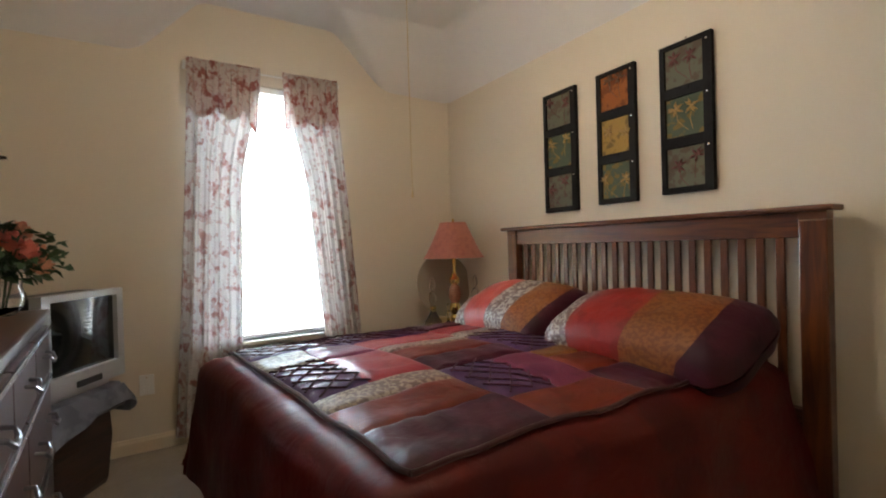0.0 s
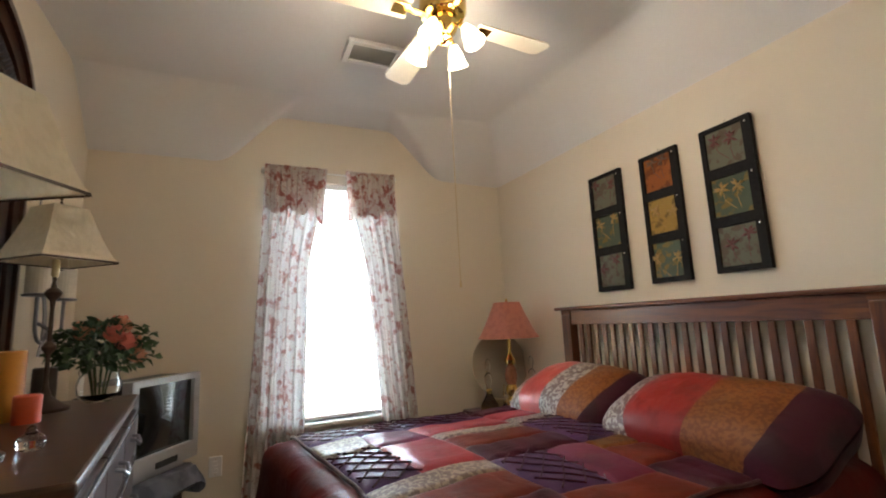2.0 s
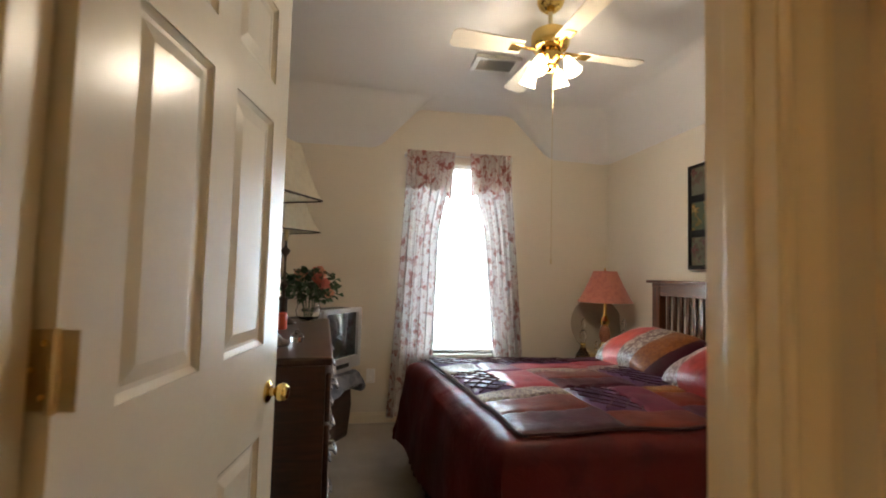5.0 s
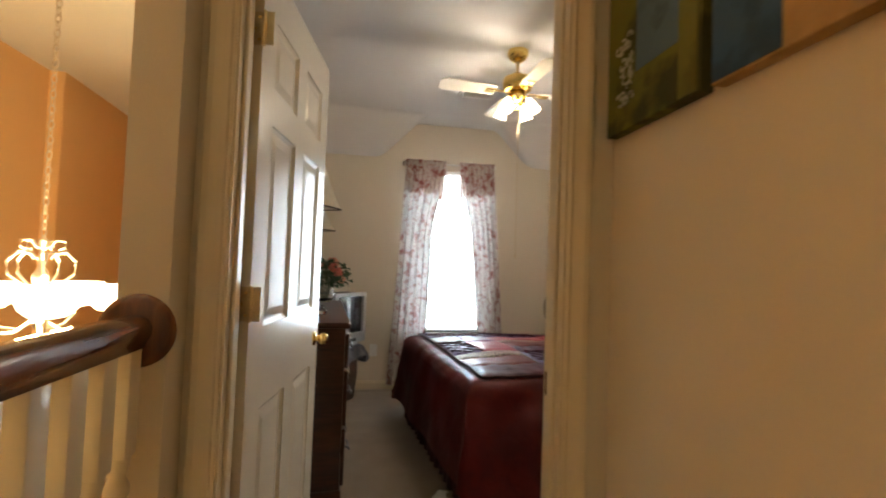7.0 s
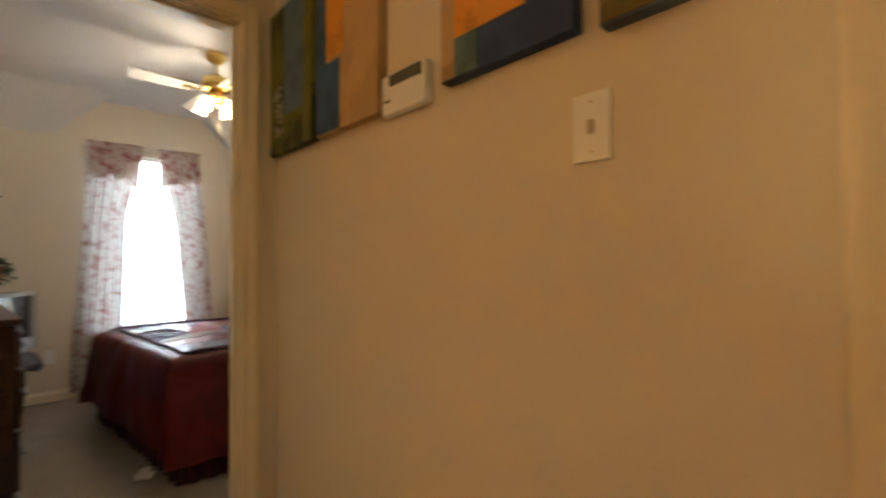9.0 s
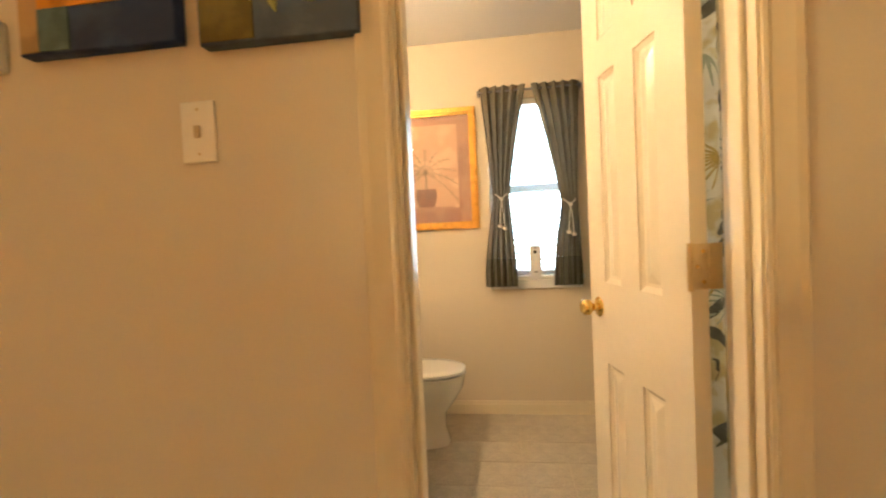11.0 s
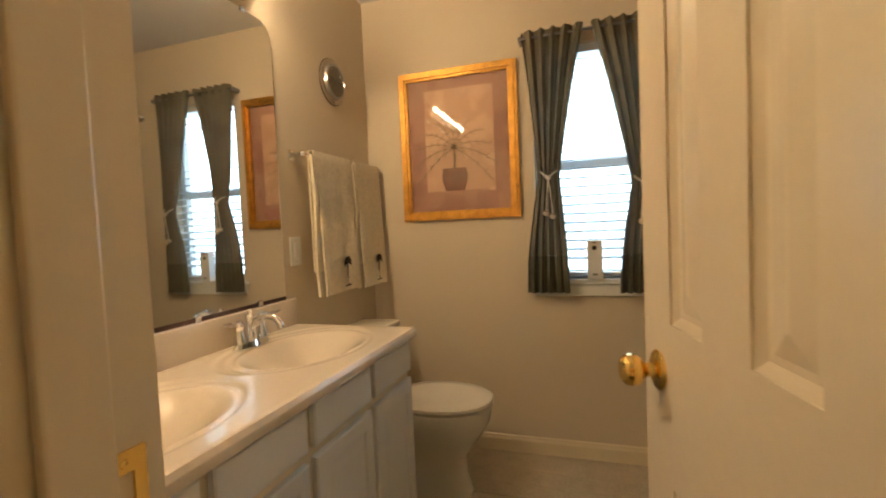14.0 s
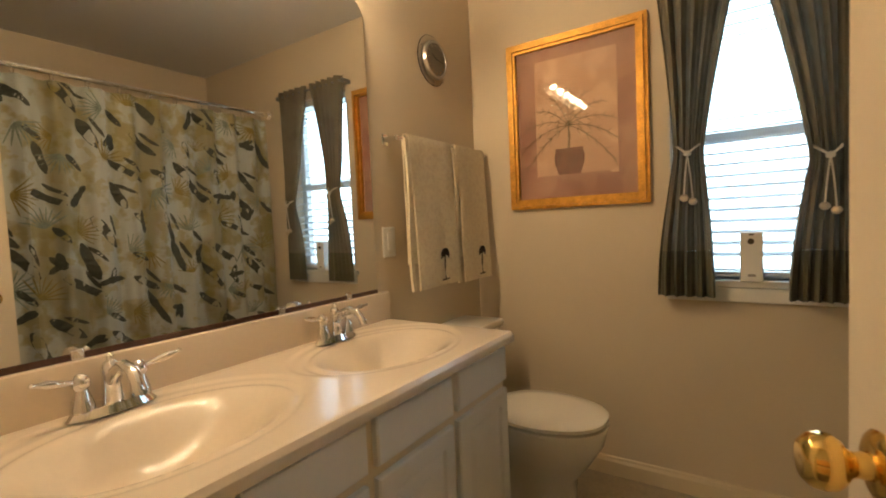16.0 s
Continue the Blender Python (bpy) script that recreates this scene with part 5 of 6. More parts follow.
M_NICKEL = material("aged_silver_metal", (0.55, 0.48, 0.40), 0.35, 1.0, vary=0.12, fine=60, bump=0.05)
M_BOWL = glow("lit_alabaster_glass", (1.0, 0.83, 0.58), 7.0)
ch = thing("chandelier", pose(-2.17, 1.30, 0.90), "scrolled silver chandelier with lit white glass shades", "chandelier")
part("column", turned([(0, -0.06), (0.012, -0.05), (0.030, -0.02), (0.018, 0.01), (0.012, 0.05), (0.014, 0.15), (0.030, 0.17), (0.034, 0.20), (0.016, 0.24), (0.010, 0.34), (0.018, 0.37), (0, 0.40)], 20), M_NICKEL, ch, smooth=True)
for k in range(5):
    a = radians(72 * k + 20)
    c, s = math.cos(a), math.sin(a)
    def arc(pts):
        return [(r * c, r * s, z) for r, z in pts]
    arm = part("arm", tube(arc([(0.02, -0.01), (0.09, -0.06), (0.20, -0.055), (0.285, -0.01), (0.29, 0.03)]), 0.008, 8), M_NICKEL, ch, smooth=True)
    part("shade", turned([(0.018, 0.0), (0.045, 0.006), (0.066, 0.028), (0.078, 0.062), (0.082, 0.095), (0.078, 0.093), (0.060, 0.03), (0.018, 0.008)], 24), M_BOWL, arm, "lit white glass bowl shade", True, pose(0.29 * c, 0.29 * s, 0.030) @ Matrix.Diagonal((1.5, 1.5, 1.35, 1)))
    part("cup", turned([(0, 0.02), (0.020, 0.025), (0.026, 0.036), (0.016, 0.040)], 16), M_NICKEL, arm, m=pose(0.29 * c, 0.29 * s, 0))
    part("scroll", tube(arc([(0.02, 0.15), (0.07, 0.16), (0.125, 0.21), (0.13, 0.27), (0.09, 0.315), (0.045, 0.305), (0.03, 0.28)]), 0.006, 8), M_NICKEL, ch, smooth=True)
    part("curl", tube(arc([(0.02, 0.33), (0.05, 0.37), (0.085, 0.365), (0.085, 0.335), (0.06, 0.325)]), 0.005, 8), M_NICKEL, ch, smooth=True)
link = None
for k in range(56):
    z = 0.405 + k * 0.037
    mm = pose(0, 0, z, 0, 0, 90 * (k % 2))
    if link is None:
        link = part("chain_link", tube([(0.011 * math.cos(t), 0, 0.022 * math.sin(t)) for t in [i * math.pi / 7 for i in range(15)]], 0.0028, 6), M_NICKEL, ch, m=mm)
    else:
        l2 = new("chain_link", link.data)
        l2.parent, l2.matrix_basis = ch, mm
part("ceiling_canopy", turned([(0, 0.0), (0.02, 0.0), (0.06, 0.03), (0.062, 0.035), (0, 0.035)], 24), M_NICKEL, ch, m=pose(0, 0, 2.445))


def canvas(y0, y1, z0, z1, ground, blobs, label):
    """A stretched canvas on the hall wall; blobs: (y, z, half width, half height, colour) in shares of it."""
    w, h = y1 - y0, z1 - z0
    t = thing("canvas_painting", pose(0, y1, z0, 0, 0, -90), label, "painting", "abstract canvases in the hall")
    part("canvas", boxed(0, w, -0.032, -0.001, 0, h, 0.003), cloth("painted_canvas_ground", ground[0], ground[1], 5, 0.45, rough=0.6, sheen=0, detail=6), t)
    for k, (u, v, hw, hh, colour) in enumerate(blobs):
        m = cloth("brushed_paint", colour, tuple(c * 0.7 for c in colour), 9, 0.42, rough=0.45, sheen=0, detail=7)
        part("paint_shape", boxed(max(0.004, (u - hw) * w), min(w - 0.004, (u + hw) * w), -0.0345 - 0.0004 * k, -0.0325, max(0.004, (v - hh) * h), min(h - 0.004, (v + hh) * h), 0.0008), m, t)
    return t


GREEN, BLUE, SAND, ORANGE_P, DKGREEN = (0.16, 0.16, 0.03), (0.045, 0.10, 0.20), (0.50, 0.33, 0.16), (0.70, 0.30, 0.04), (0.055, 0.06, 0.02)
c1 = canvas(-0.365, -0.02, 1.57, 2.10, (GREEN, DKGREEN), [(0.62, 0.62, 0.24, 0.38, (0.10, 0.16, 0.20)), (0.9, 0.4, 0.08, 0.4, GREEN)], "green and blue abstract canvas on the hall wall")
bm = bmesh.new()
rnd = random.Random(3)
for k in range(26):
    a = rnd.random() * 6.28
    x, z = 0.085 + rnd.uniform(-0.03, 0.03), 0.06 + rnd.random() * 0.17
    tube([(x + 0.010 * math.cos(a + j), -0.036, z + 0.010 * math.sin(a + j)) for j in (0, 0.9, 1.8, 2.7, 3.6)], 0.003, 5, bm)
part("raised_curls", bm, material("pale_paint_ridges", (0.42, 0.42, 0.34), 0.5), c1, "pale raised curls of paint")
canvas(-0.738, -0.393, 1.567, 2.10, (SAND, (0.42, 0.27, 0.12)), [(0.22, 0.20, 0.21, 0.20, BLUE), (0.10, 0.7, 0.10, 0.3, BLUE), (0.35, 0.70, 0.14, 0.28, ORANGE_P), (0.30, 0.95, 0.06, 0.05, (0.05, 0.20, 0.22))], "blue, orange and sand abstract canvas on the hall wall")
canvas(-1.319, -0.986, 1.568, 2.10, ((0.055, 0.09, 0.19), (0.03, 0.05, 0.13)), [(0.07, 0.5, 0.07, 0.5, SAND), (0.42, 0.52, 0.28, 0.36, ORANGE_P), (0.30, 0.62, 0.04, 0.06, (0.04, 0.16, 0.20)), (0.24, 0.08, 0.10, 0.08, (0.12, 0.20, 0.22))], "dark blue canvas with an orange field on the hall wall")
c4 = canvas(-1.668, -1.365, 1.552, 2.08, ((0.10, 0.13, 0.17), (0.07, 0.09, 0.13)), [(0.18, 0.5, 0.18, 0.5, (0.17, 0.13, 0.03))], "grey-blue and olive canvas with yellow leaves")
bm = bmesh.new()
for k in range(9):
    x, z = 0.10 + 0.17 * rnd.random(), 0.03 + 0.2 * rnd.random()
    a = rnd.random() * 3
    tube([(x, -0.0345, z), (x + 0.018 * math.cos(a), -0.036, z + 0.018 * math.sin(a)), (x + 0.036 * math.cos(a), -0.0345, z + 0.036 * math.sin(a))], 0.008, 6, bm, [0.2, 1, 0.2])
part("painted_leaves", bm, material("yellow_green_paint", (0.34, 0.33, 0.08), 0.5), c4, "yellow-green painted leaves")

th = thing("thermostat", pose(-0.0, -0.838, 1.602, 0, 0, -90), "white wall thermostat with grey display", "thermostat")
part("housing", boxed(-0.088, 0.088, -0.028, -0.001, -0.052, 0.052, 0.006), M_WHITE, th)
part("display", boxed(-0.05, 0.076, -0.030, -0.0285, 0.018, 0.046, 0.002), material("grey_lcd", (0.10, 0.10, 0.085), 0.2), th, "dark grey display")
part("button", boxed(-0.075, -0.05, -0.030, -0.0285, -0.020, -0.014, 0.001), M_BLACK, th)
plate("light_switch", pose(0, -1.334, 1.403, 0, 0, -90), "white switch plate on the hall wall", "switch", 0.071, 0.118, "toggle")

# ---- bathroom: vanity, top, basins, faucets ----
VX0, VX1, VY, VZ = 0.135, 1.392, -1.436, 0.812
vanity = thing("vanity_cabinet", pose(0, 0, 0), "white painted double vanity with panelled doors", "cabinet")
part("carcass", boxed(VX0, VX1 - 0.022, VY + 0.037, TN - 0.002, 0.09, VZ - 0.16), M_WHITE, vanity)
part("face_frame", boxed(VX0, VX1 - 0.004, VY + 0.019, VY + 0.036, 0.09, VZ - 0.036), M_TRIM, vanity)
part("end_panel", boxed(VX1 - 0.021, VX1 - 0.004, VY + 0.037, TN - 0.002, 0.09, VZ - 0.036), M_WHITE, vanity)
part("toe_kick", boxed(VX0, VX1 - 0.004, VY + 0.07, TN - 0.002, 0.0, 0.09), M_WHITE, vanity)


def raised_front(parent, name, x0, x1, z0, z1, label=""):
    bm = bmesh.new()
    y = VY + 0.0185
    small = (z1 - z0) < 0.2
    steps = [(0, 0.0), (0.0, 0.014), (0.004, 0.018)] + ([(0.010, 0.0185)] if small else [(0.045, 0.0185), (0.052, 0.012), (0.060, 0.012), (0.085, 0.017)])
    loops = [[bm.verts.new(c) for c in ((x0 + i, y - d, z0 + i), (x1 - i, y - d, z0 + i), (x1 - i, y - d, z1 - i), (x0 + i, y - d, z1 - i))] for i, d in steps]
    bm.faces.new(loops[0])
    for a, b in zip(loops, loops[1:]):
        for k in range(4):
            bm.faces.new((a[k], a[(k + 1) % 4], b[(k + 1) % 4], b[k]))
    bm.faces.new(loops[-1])
    return part(name, bm, M_WHITE, parent, label)


for x0, x1 in ((0.15, 0.425), (0.455, 0.735), (0.765, 1.062), (1.088, 1.382)):
    raised_front(vanity, "drawer_front", x0, x1, 0.655, 0.765)
    raised_front(vanity, "door", x0, x1, 0.11, 0.628)

top = thing("countertop", pose(0, 0, 0), "cream cultured marble vanity top with two oval basins", "countertop")
BAS = ((0.465, -1.195), (1.085, -1.195))
RX, RY = 0.245, 0.175


def counter_height(x, y):
    z = VZ
    for bx, by in BAS:
        ring = math.hypot((x - bx) / 0.305, (y - by - 0.028) / 0.205)
        z -= 0.0035 * (1 - smooth_step(0.94, 1.0, ring))
        r = math.hypot((x - bx) / RX, (y - by) / RY)
        if r < 1:
            z -= 0.105 * (1 - r * r) ** 1.6
        elif r < 1.12:
            z -= 0.004 * math.sin(math.pi * (r - 1) / 0.12)
    return z


def counter_point(u, v):
    x, y = VX0 + (VX1 + 0.012 - VX0) * u, (VY - 0.022) + (TN - 0.002 - VY + 0.022) * v
    e = min(x - VX0 + 1, VX1 + 0.012 - x, y - VY + 0.022)
    dz = 0.012 * (1 - min(1, e / 0.012)) ** 2
    return Vector((x, y, counter_height(x, y) - dz))


part("slab", sheet(counter_point, 150, 66), M_MARBLE, top, smooth=True)
bm = boxed(VX0, VX1 + 0.0125, VY - 0.0225, VY - 0.004, VZ - 0.035, VZ - 0.011, 0.006)
box(bm, VX1 - 0.006, VX1 + 0.0125, VY - 0.003, TN - 0.002, VZ - 0.035, VZ - 0.011, 0.004)
part("front_edge", bm, M_MARBLE, top, smooth=True)
part("backsplash", boxed(VX0, VX1 + 0.010, TN - 0.022, TN - 0.001, VZ - 0.006, 0.918, 0.006), M_MARBLE, top, smooth=True)
for bx, by in BAS:
    part("drain", turned([(0, 0), (0.02, 0), (0.022, 0.003), (0, 0.003)], 20), M_CHROME, top, m=pose(bx, by, VZ - 0.1075))


def faucet(x, y):
    t = thing("faucet", pose(x, y, VZ), "polished chrome basin faucet with lever handles", "faucet", "vanity faucets")
    def oval(u, v):
        a = 2 * math.pi * u
        r = 1 - 0.18 * v
        return Vector((0.082 * r * math.cos(a), 0.030 * r * math.sin(a), 0.018 * v))
    bm = sheet(oval, 32, 3)
    bm.faces.new([bm.verts.new(Vector((0.082 * 0.82 * math.cos(2 * math.pi * k / 32), 0.03 * 0.82 * math.sin(2 * math.pi * k / 32), 0.018))) for k in range(32)])
    part("base_plate", bm, M_CHROME, t, smooth=True)
    for sgn in (-1, 1):
        part("handle_post", turned([(0.022, 0.016), (0.020, 0.03), (0.014, 0.05), (0.012, 0.058), (0.017, 0.066), (0.016, 0.078), (0.008, 0.088), (0, 0.09)], 18), M_CHROME, t, smooth=True, m=pose(sgn * 0.052, 0, 0))
        part("lever", tube([(sgn * 0.052, 0, 0.074), (sgn * 0.072, -0.006, 0.078), (sgn * 0.090, -0.009, 0.082), (sgn * 0.108, -0.013, 0.087), (sgn * 0.122, -0.016, 0.090), (sgn * 0.130, -0.018, 0.092), (sgn * 0.134, -0.019, 0.093)], 0.0075, 10, None, [0.55, 0.6, 1.0, 1.15, 0.55, 0.7, 0.3]), M_CHROME, t, "chrome lever handle", True)
    part("spout_post", turned([(0.020, 0.016), (0.018, 0.04), (0.016, 0.07), (0.018, 0.085), (0.012, 0.10), (0.006, 0.104), (0.008, 0.114), (0, 0.12)], 18), M_CHROME, t, smooth=True)
    part("spout", tube([(0, 0, 0.055), (0, -0.03, 0.085), (0, -0.065, 0.100), (0, -0.100, 0.094), (0, -0.120, 0.070), (0, -0.123, 0.058)], 0.0125, 12, None, [1.1, 1.1, 1, 1, 0.95, 1.05]), M_CHROME, t, "curved chrome spout", True)


for bx, by in BAS:
    faucet(bx - 0.010, -0.988)

# ---- mirror, vanity light, clock, towels, switch ----
mir = thing("wall_mirror", pose(0, TN, 0), "large frameless mirror above the vanity with dark worn edge", "mirror")
bm = bmesh.new()
outline = [(0.14, 0.932), (1.348, 0.932)] + [(1.278 + 0.07 * math.cos(a), 1.915 + 0.07 * math.sin(a)) for a in [k * math.pi / 16 for k in range(9)]] + [(0.14, 1.985)]
rim = [[bm.verts.new((x, y, z)) for x, z in outline] for y in (-0.0065, -0.0015)]
bm.faces.new(rim[0])
bm.faces.new(rim[1])
for k in range(len(outline)):
    bm.faces.new((rim[0][k], rim[0][k - 1], rim[1][k - 1], rim[1][k]))
part("glass", bm, M_MIRROR, mir)
part("worn_edge", boxed(0.14, 1.348, -0.0085, -0.0015, 0.9185, 0.932), material("corroded_mirror_edge", (0.06, 0.025, 0.015), 0.6, vary=0.5, scale=40), mir)
for x in (0.42, 0.92, 1.2):
    part("clip", boxed(x - 0.012, x + 0.012, -0.012, -0.0068, 0.919, 0.940, 0.003), M_CHROME, mir)
    part("clip", boxed(x - 0.012, x + 0.012, -0.012, -0.0068, 1.977, 1.993, 0.003), M_CHROME, mir)
M_BULB = glow("lit_globe_bulb", (1.0, 0.745, 0.445), 500.0)
vl = thing("vanity_light", pose(0.79, TN, 2.06), "chrome vanity light bar with six globe bulbs", "light")
part("bar", boxed(-0.42, 0.42, -0.045, -0.001, -0.045, 0.045, 0.006), material("polished_nickel_bar", (0.35, 0.32, 0.28), 0.12, 1.0), vl)
for i in range(6):
    x = -0.35 + i * 0.14
    part("bulb", turned([(0.0, -0.020)] + [(0.020 * math.sin(a), -0.020 * math.cos(a)) for a in (0.4, 0.8, 1.2, 1.57, 1.9, 2.3, 2.7)] + [(0.0, 0.020)], 18), M_BULB, vl, "lit round bulb", True, pose(x, -0.085, 0))

ck = thing("wall_clock", pose(1.79, TN, 1.895), "round brushed metal wall clock with glass rim", "clock")
part("glass_rim", turned([(0.0, 0.002), (0.108, 0.002), (0.110, 0.005), (0.108, 0.008), (0, 0.008)], 40), M_GLASS, ck, "clear glass disc", True, pose(0, 0, 0, 90))
part("case", turned([(0, 0.009), (0.082, 0.009), (0.086, 0.016), (0.082, 0.028), (0.074, 0.030), (0.072, 0.024), (0, 0.024)], 40), material("brushed_steel", (0.45, 0.44, 0.42), 0.3, 1.0), ck, smooth=True, m=pose(0, 0, 0, 90))
part("dial", turned([(0, 0.0245), (0.071, 0.0245), (0.071, 0.0255), (0, 0.0255)], 36), material("grey_dial", (0.16, 0.15, 0.13), 0.4, 0.3), ck, m=pose(0, 0, 0, 90))
part("hour_pointer", boxed(-0.0025, 0.0025, -0.029, -0.027, 0, 0.035, 0.0005), M_BLACK, ck, m=pose(0, 0, 0, 0, -60, 0))
part("minute_pointer", boxed(-0.002, 0.002, -0.031, -0.0295, 0, 0.055, 0.0005), M_BLACK, ck, m=pose(0, 0, 0, 0, 95, 0))
for k in range(12):
    a = k * math.pi / 6
    part("hour_mark", boxed(-0.0015, 0.0015, -0.0275, -0.0258, 0.056, 0.066), M_CHROME, ck, m=pose(0, 0, 0, 0, 30 * k, 0))
for a in (0.5, 2.6, 4.7):
    part("stud", turned([(0, 0.008), (0.006, 0.008), (0.005, 0.012), (0, 0.013)], 12), M_CHROME, ck, m=pose(0.096 * math.cos(a), 0, 0.096 * math.sin(a), 90))

tb = thing("towel_bar", pose(0, TN, 1.50), "brushed metal towel bar on the wall", "towel bar")
for x in (1.435, 2.125):
    part("bracket", box(boxed(x - 0.017, x + 0.017, -0.010, -0.001, -0.022, 0.022, 0.003), x - 0.010, x + 0.010, -0.075, -0.010, -0.010, 0.010, 0.003), M_CHROME, tb)
part("bar", boxed(1.435, 2.125, -0.070, -0.056, -0.007, 0.007, 0.002), M_CHROME, tb)
M_TOWEL = cloth("cream_terry_towel", (0.84, 0.75, 0.56), (0.78, 0.68, 0.50), 60, 0.45, rough=0.95, sheen=0.4)
M_EMBLEM = material("dark_brown_embroidery", (0.045, 0.030, 0.016), 0.8)


def towel(x0, x1, low, label):
    t = thing("towel", pose(0, TN - 0.063, 1.51), label, "towel", "towels on the bar")
    def f(u, v):
        x = x0 + (x1 - x0) * v
        s = u * 1.06
        if s < 0.50:
            y, z = 0.014, -(0.50 - s)
        elif s < 0.54:
            a = (s - 0.50) / 0.04 * math.pi
            y, z = 0.014 * math.cos(a), 0.014 * math.sin(a)
        else:
            d = (s - 0.54) / 0.52
            y, z = -0.014 - 0.022 * d, -d * low
        fold = 0.004 * math.sin(6 * v + 1) * min(1, abs(z) * 3) + 0.0012 * math.sin(17 * v)
        return Vector((x + 0.012 * math.sin(4 * z) * (v - 0.5), y - fold * (1 if y < 0 else -0.4), z))
    part("cloth", sheet(f, 70, 16, None, 0.006, (0, 1, 0)), M_TOWEL, t, smooth=True)
    part("fold", sheet(lambda u, v: Vector((x0 - 0.006 - 0.02 * v, -0.012 - 0.012 * u - 0.006 * math.sin(6 * u), -0.01 - (low - 0.01) * u)), 20, 4, None, 0.010, (0, 1, 0)), M_TOWEL, t, "folded edge", True)
    cx, zb = (x0 + x1) / 2 + 0.03, -low + 0.075
    bm = tube([(cx, -0.0475, zb - 0.05), (cx - 0.004, -0.0475, zb), (cx + 0.002, -0.046, zb + 0.055)], 0.003, 6)
    for k in range(9):
        a = radians(-25 + 29 * k)
        tube([(cx + 0.002, -0.046, zb + 0.055), (cx + 0.002 + 0.020 * math.cos(a), -0.048, zb + 0.060 + 0.018 * math.sin(a)), (cx + 0.002 + 0.032 * math.cos(a), -0.046, zb + 0.048 + 0.024 * math.sin(a))], 0.006, 6, bm, [0.5, 1, 0.3])
    tube([(cx - 0.025, -0.0475, zb - 0.052), (cx + 0.025, -0.0475, zb - 0.050)], 0.003, 6, bm)
    part("palm_emblem", bm, M_EMBLEM, t, "embroidered brown palm tree")


towel(1.485, 1.785, 0.60, "cream hand towel with embroidered palm tree")
towel(1.825, 2.09, 0.61, "cream hand towel with palm tree, hanging nearer the corner")
plate("light_switch", pose(1.433, TN, 1.106), "white rocker switch on the bathroom wall", "switch", 0.072, 0.118, "rocker")

# ---- framed palm print ----
pic = thing("framed_print", pose(TE, -1.128, 1.218, 0, 0, -90), "gold framed print of a potted palm under glass", "picture")
PW, PH = 0.629, 0.779
M_GOLD = material("carved_gilt_frame", (0.60, 0.31, 0.06), 0.35, 0.75, vary=0.4, scale=25, fine=120, bump=0.3)
for d, a, b in ((0.022, 0.0, 0.014), (0.034, 0.014, 0.034), (0.024, 0.034, 0.046)):
    part("frame_moulding", wall_mesh("y", -d, -0.001, a, PW - a, a, PH - a, [(b, PW - b, b, PH - b)]), M_GOLD, pic)
g = part("glazing", boxed(0.046, PW - 0.046, -0.0145, -0.0130, 0.046, PH - 0.046), M_GLASS, pic, "reflecting picture glass")
g.visible_shadow = False
P_EDGE = cloth("plum_print_border", (0.37, 0.20, 0.135), (0.30, 0.145, 0.105), 7, 0.45, sheen=0, detail=7)
P_MID = cloth("tan_print_field", (0.50, 0.30, 0.19), (0.58, 0.36, 0.23), 6, 0.45, sheen=0, detail=7)
P_POT = cloth("brown_painted_pot", (0.15, 0.065, 0.045), (0.20, 0.09, 0.06), 14, 0.42, sheen=0)
P_LEAF = cloth("faded_green_leaves", (0.20, 0.14, 0.08), (0.28, 0.19, 0.12), 20, 0.45, sheen=0)
part("print_border", boxed(0.046, PW - 0.046, -0.004, -0.001, 0.046, PH - 0.046), P_EDGE, pic)
part("print_field", boxed(0.135, PW - 0.125, -0.0052, -0.0042, 0.14, PH - 0.10), P_MID, pic)
part("print_shelf", boxed(0.14, PW - 0.16, -0.0062, -0.0054, 0.135, 0.150), P_EDGE, pic)
bm = bmesh.new()
pot = [(-0.050, 0), (0.050, 0), (0.068, 0.05), (0.070, 0.085), (0.062, 0.105), (0.066, 0.118), (-0.066, 0.118), (-0.062, 0.105), (-0.070, 0.085), (-0.068, 0.05)]
for y in (-0.0075, -0.0064):
    bm.faces.new([bm.verts.new((0.29 + x, y, 0.15 + z)) for x, z in pot])
part("print_pot", bm, P_POT, pic)
bm = bmesh.new()
rnd = random.Random(8)
tube([(0.288, -0.0078, 0.265), (0.292, -0.0078, 0.33), (0.29, -0.0078, 0.39)], 0.006, 5, bm)
for k in range(11):
    a = radians(-20 + 22 * k)
    pts = [Vector((0.29 + t * 0.21 * math.cos(a), -0.008, 0.37 + t * 0.24 * math.sin(a) - 0.09 * t * t)) for t in (0, 0.2, 0.4, 0.6, 0.8, 1)]
    tube(pts, 0.0018, 4, bm)
    for p in pts[1:]:
        for sg in (-1, 1):
            tube([p, p + Vector((0.03 * math.cos(a + sg * 0.7), 0, 0.03 * math.sin(a + sg * 0.7) - 0.012))], 0.0022, 4, bm, [1, 0.2])
part("print_palm", bm, P_LEAF, pic)

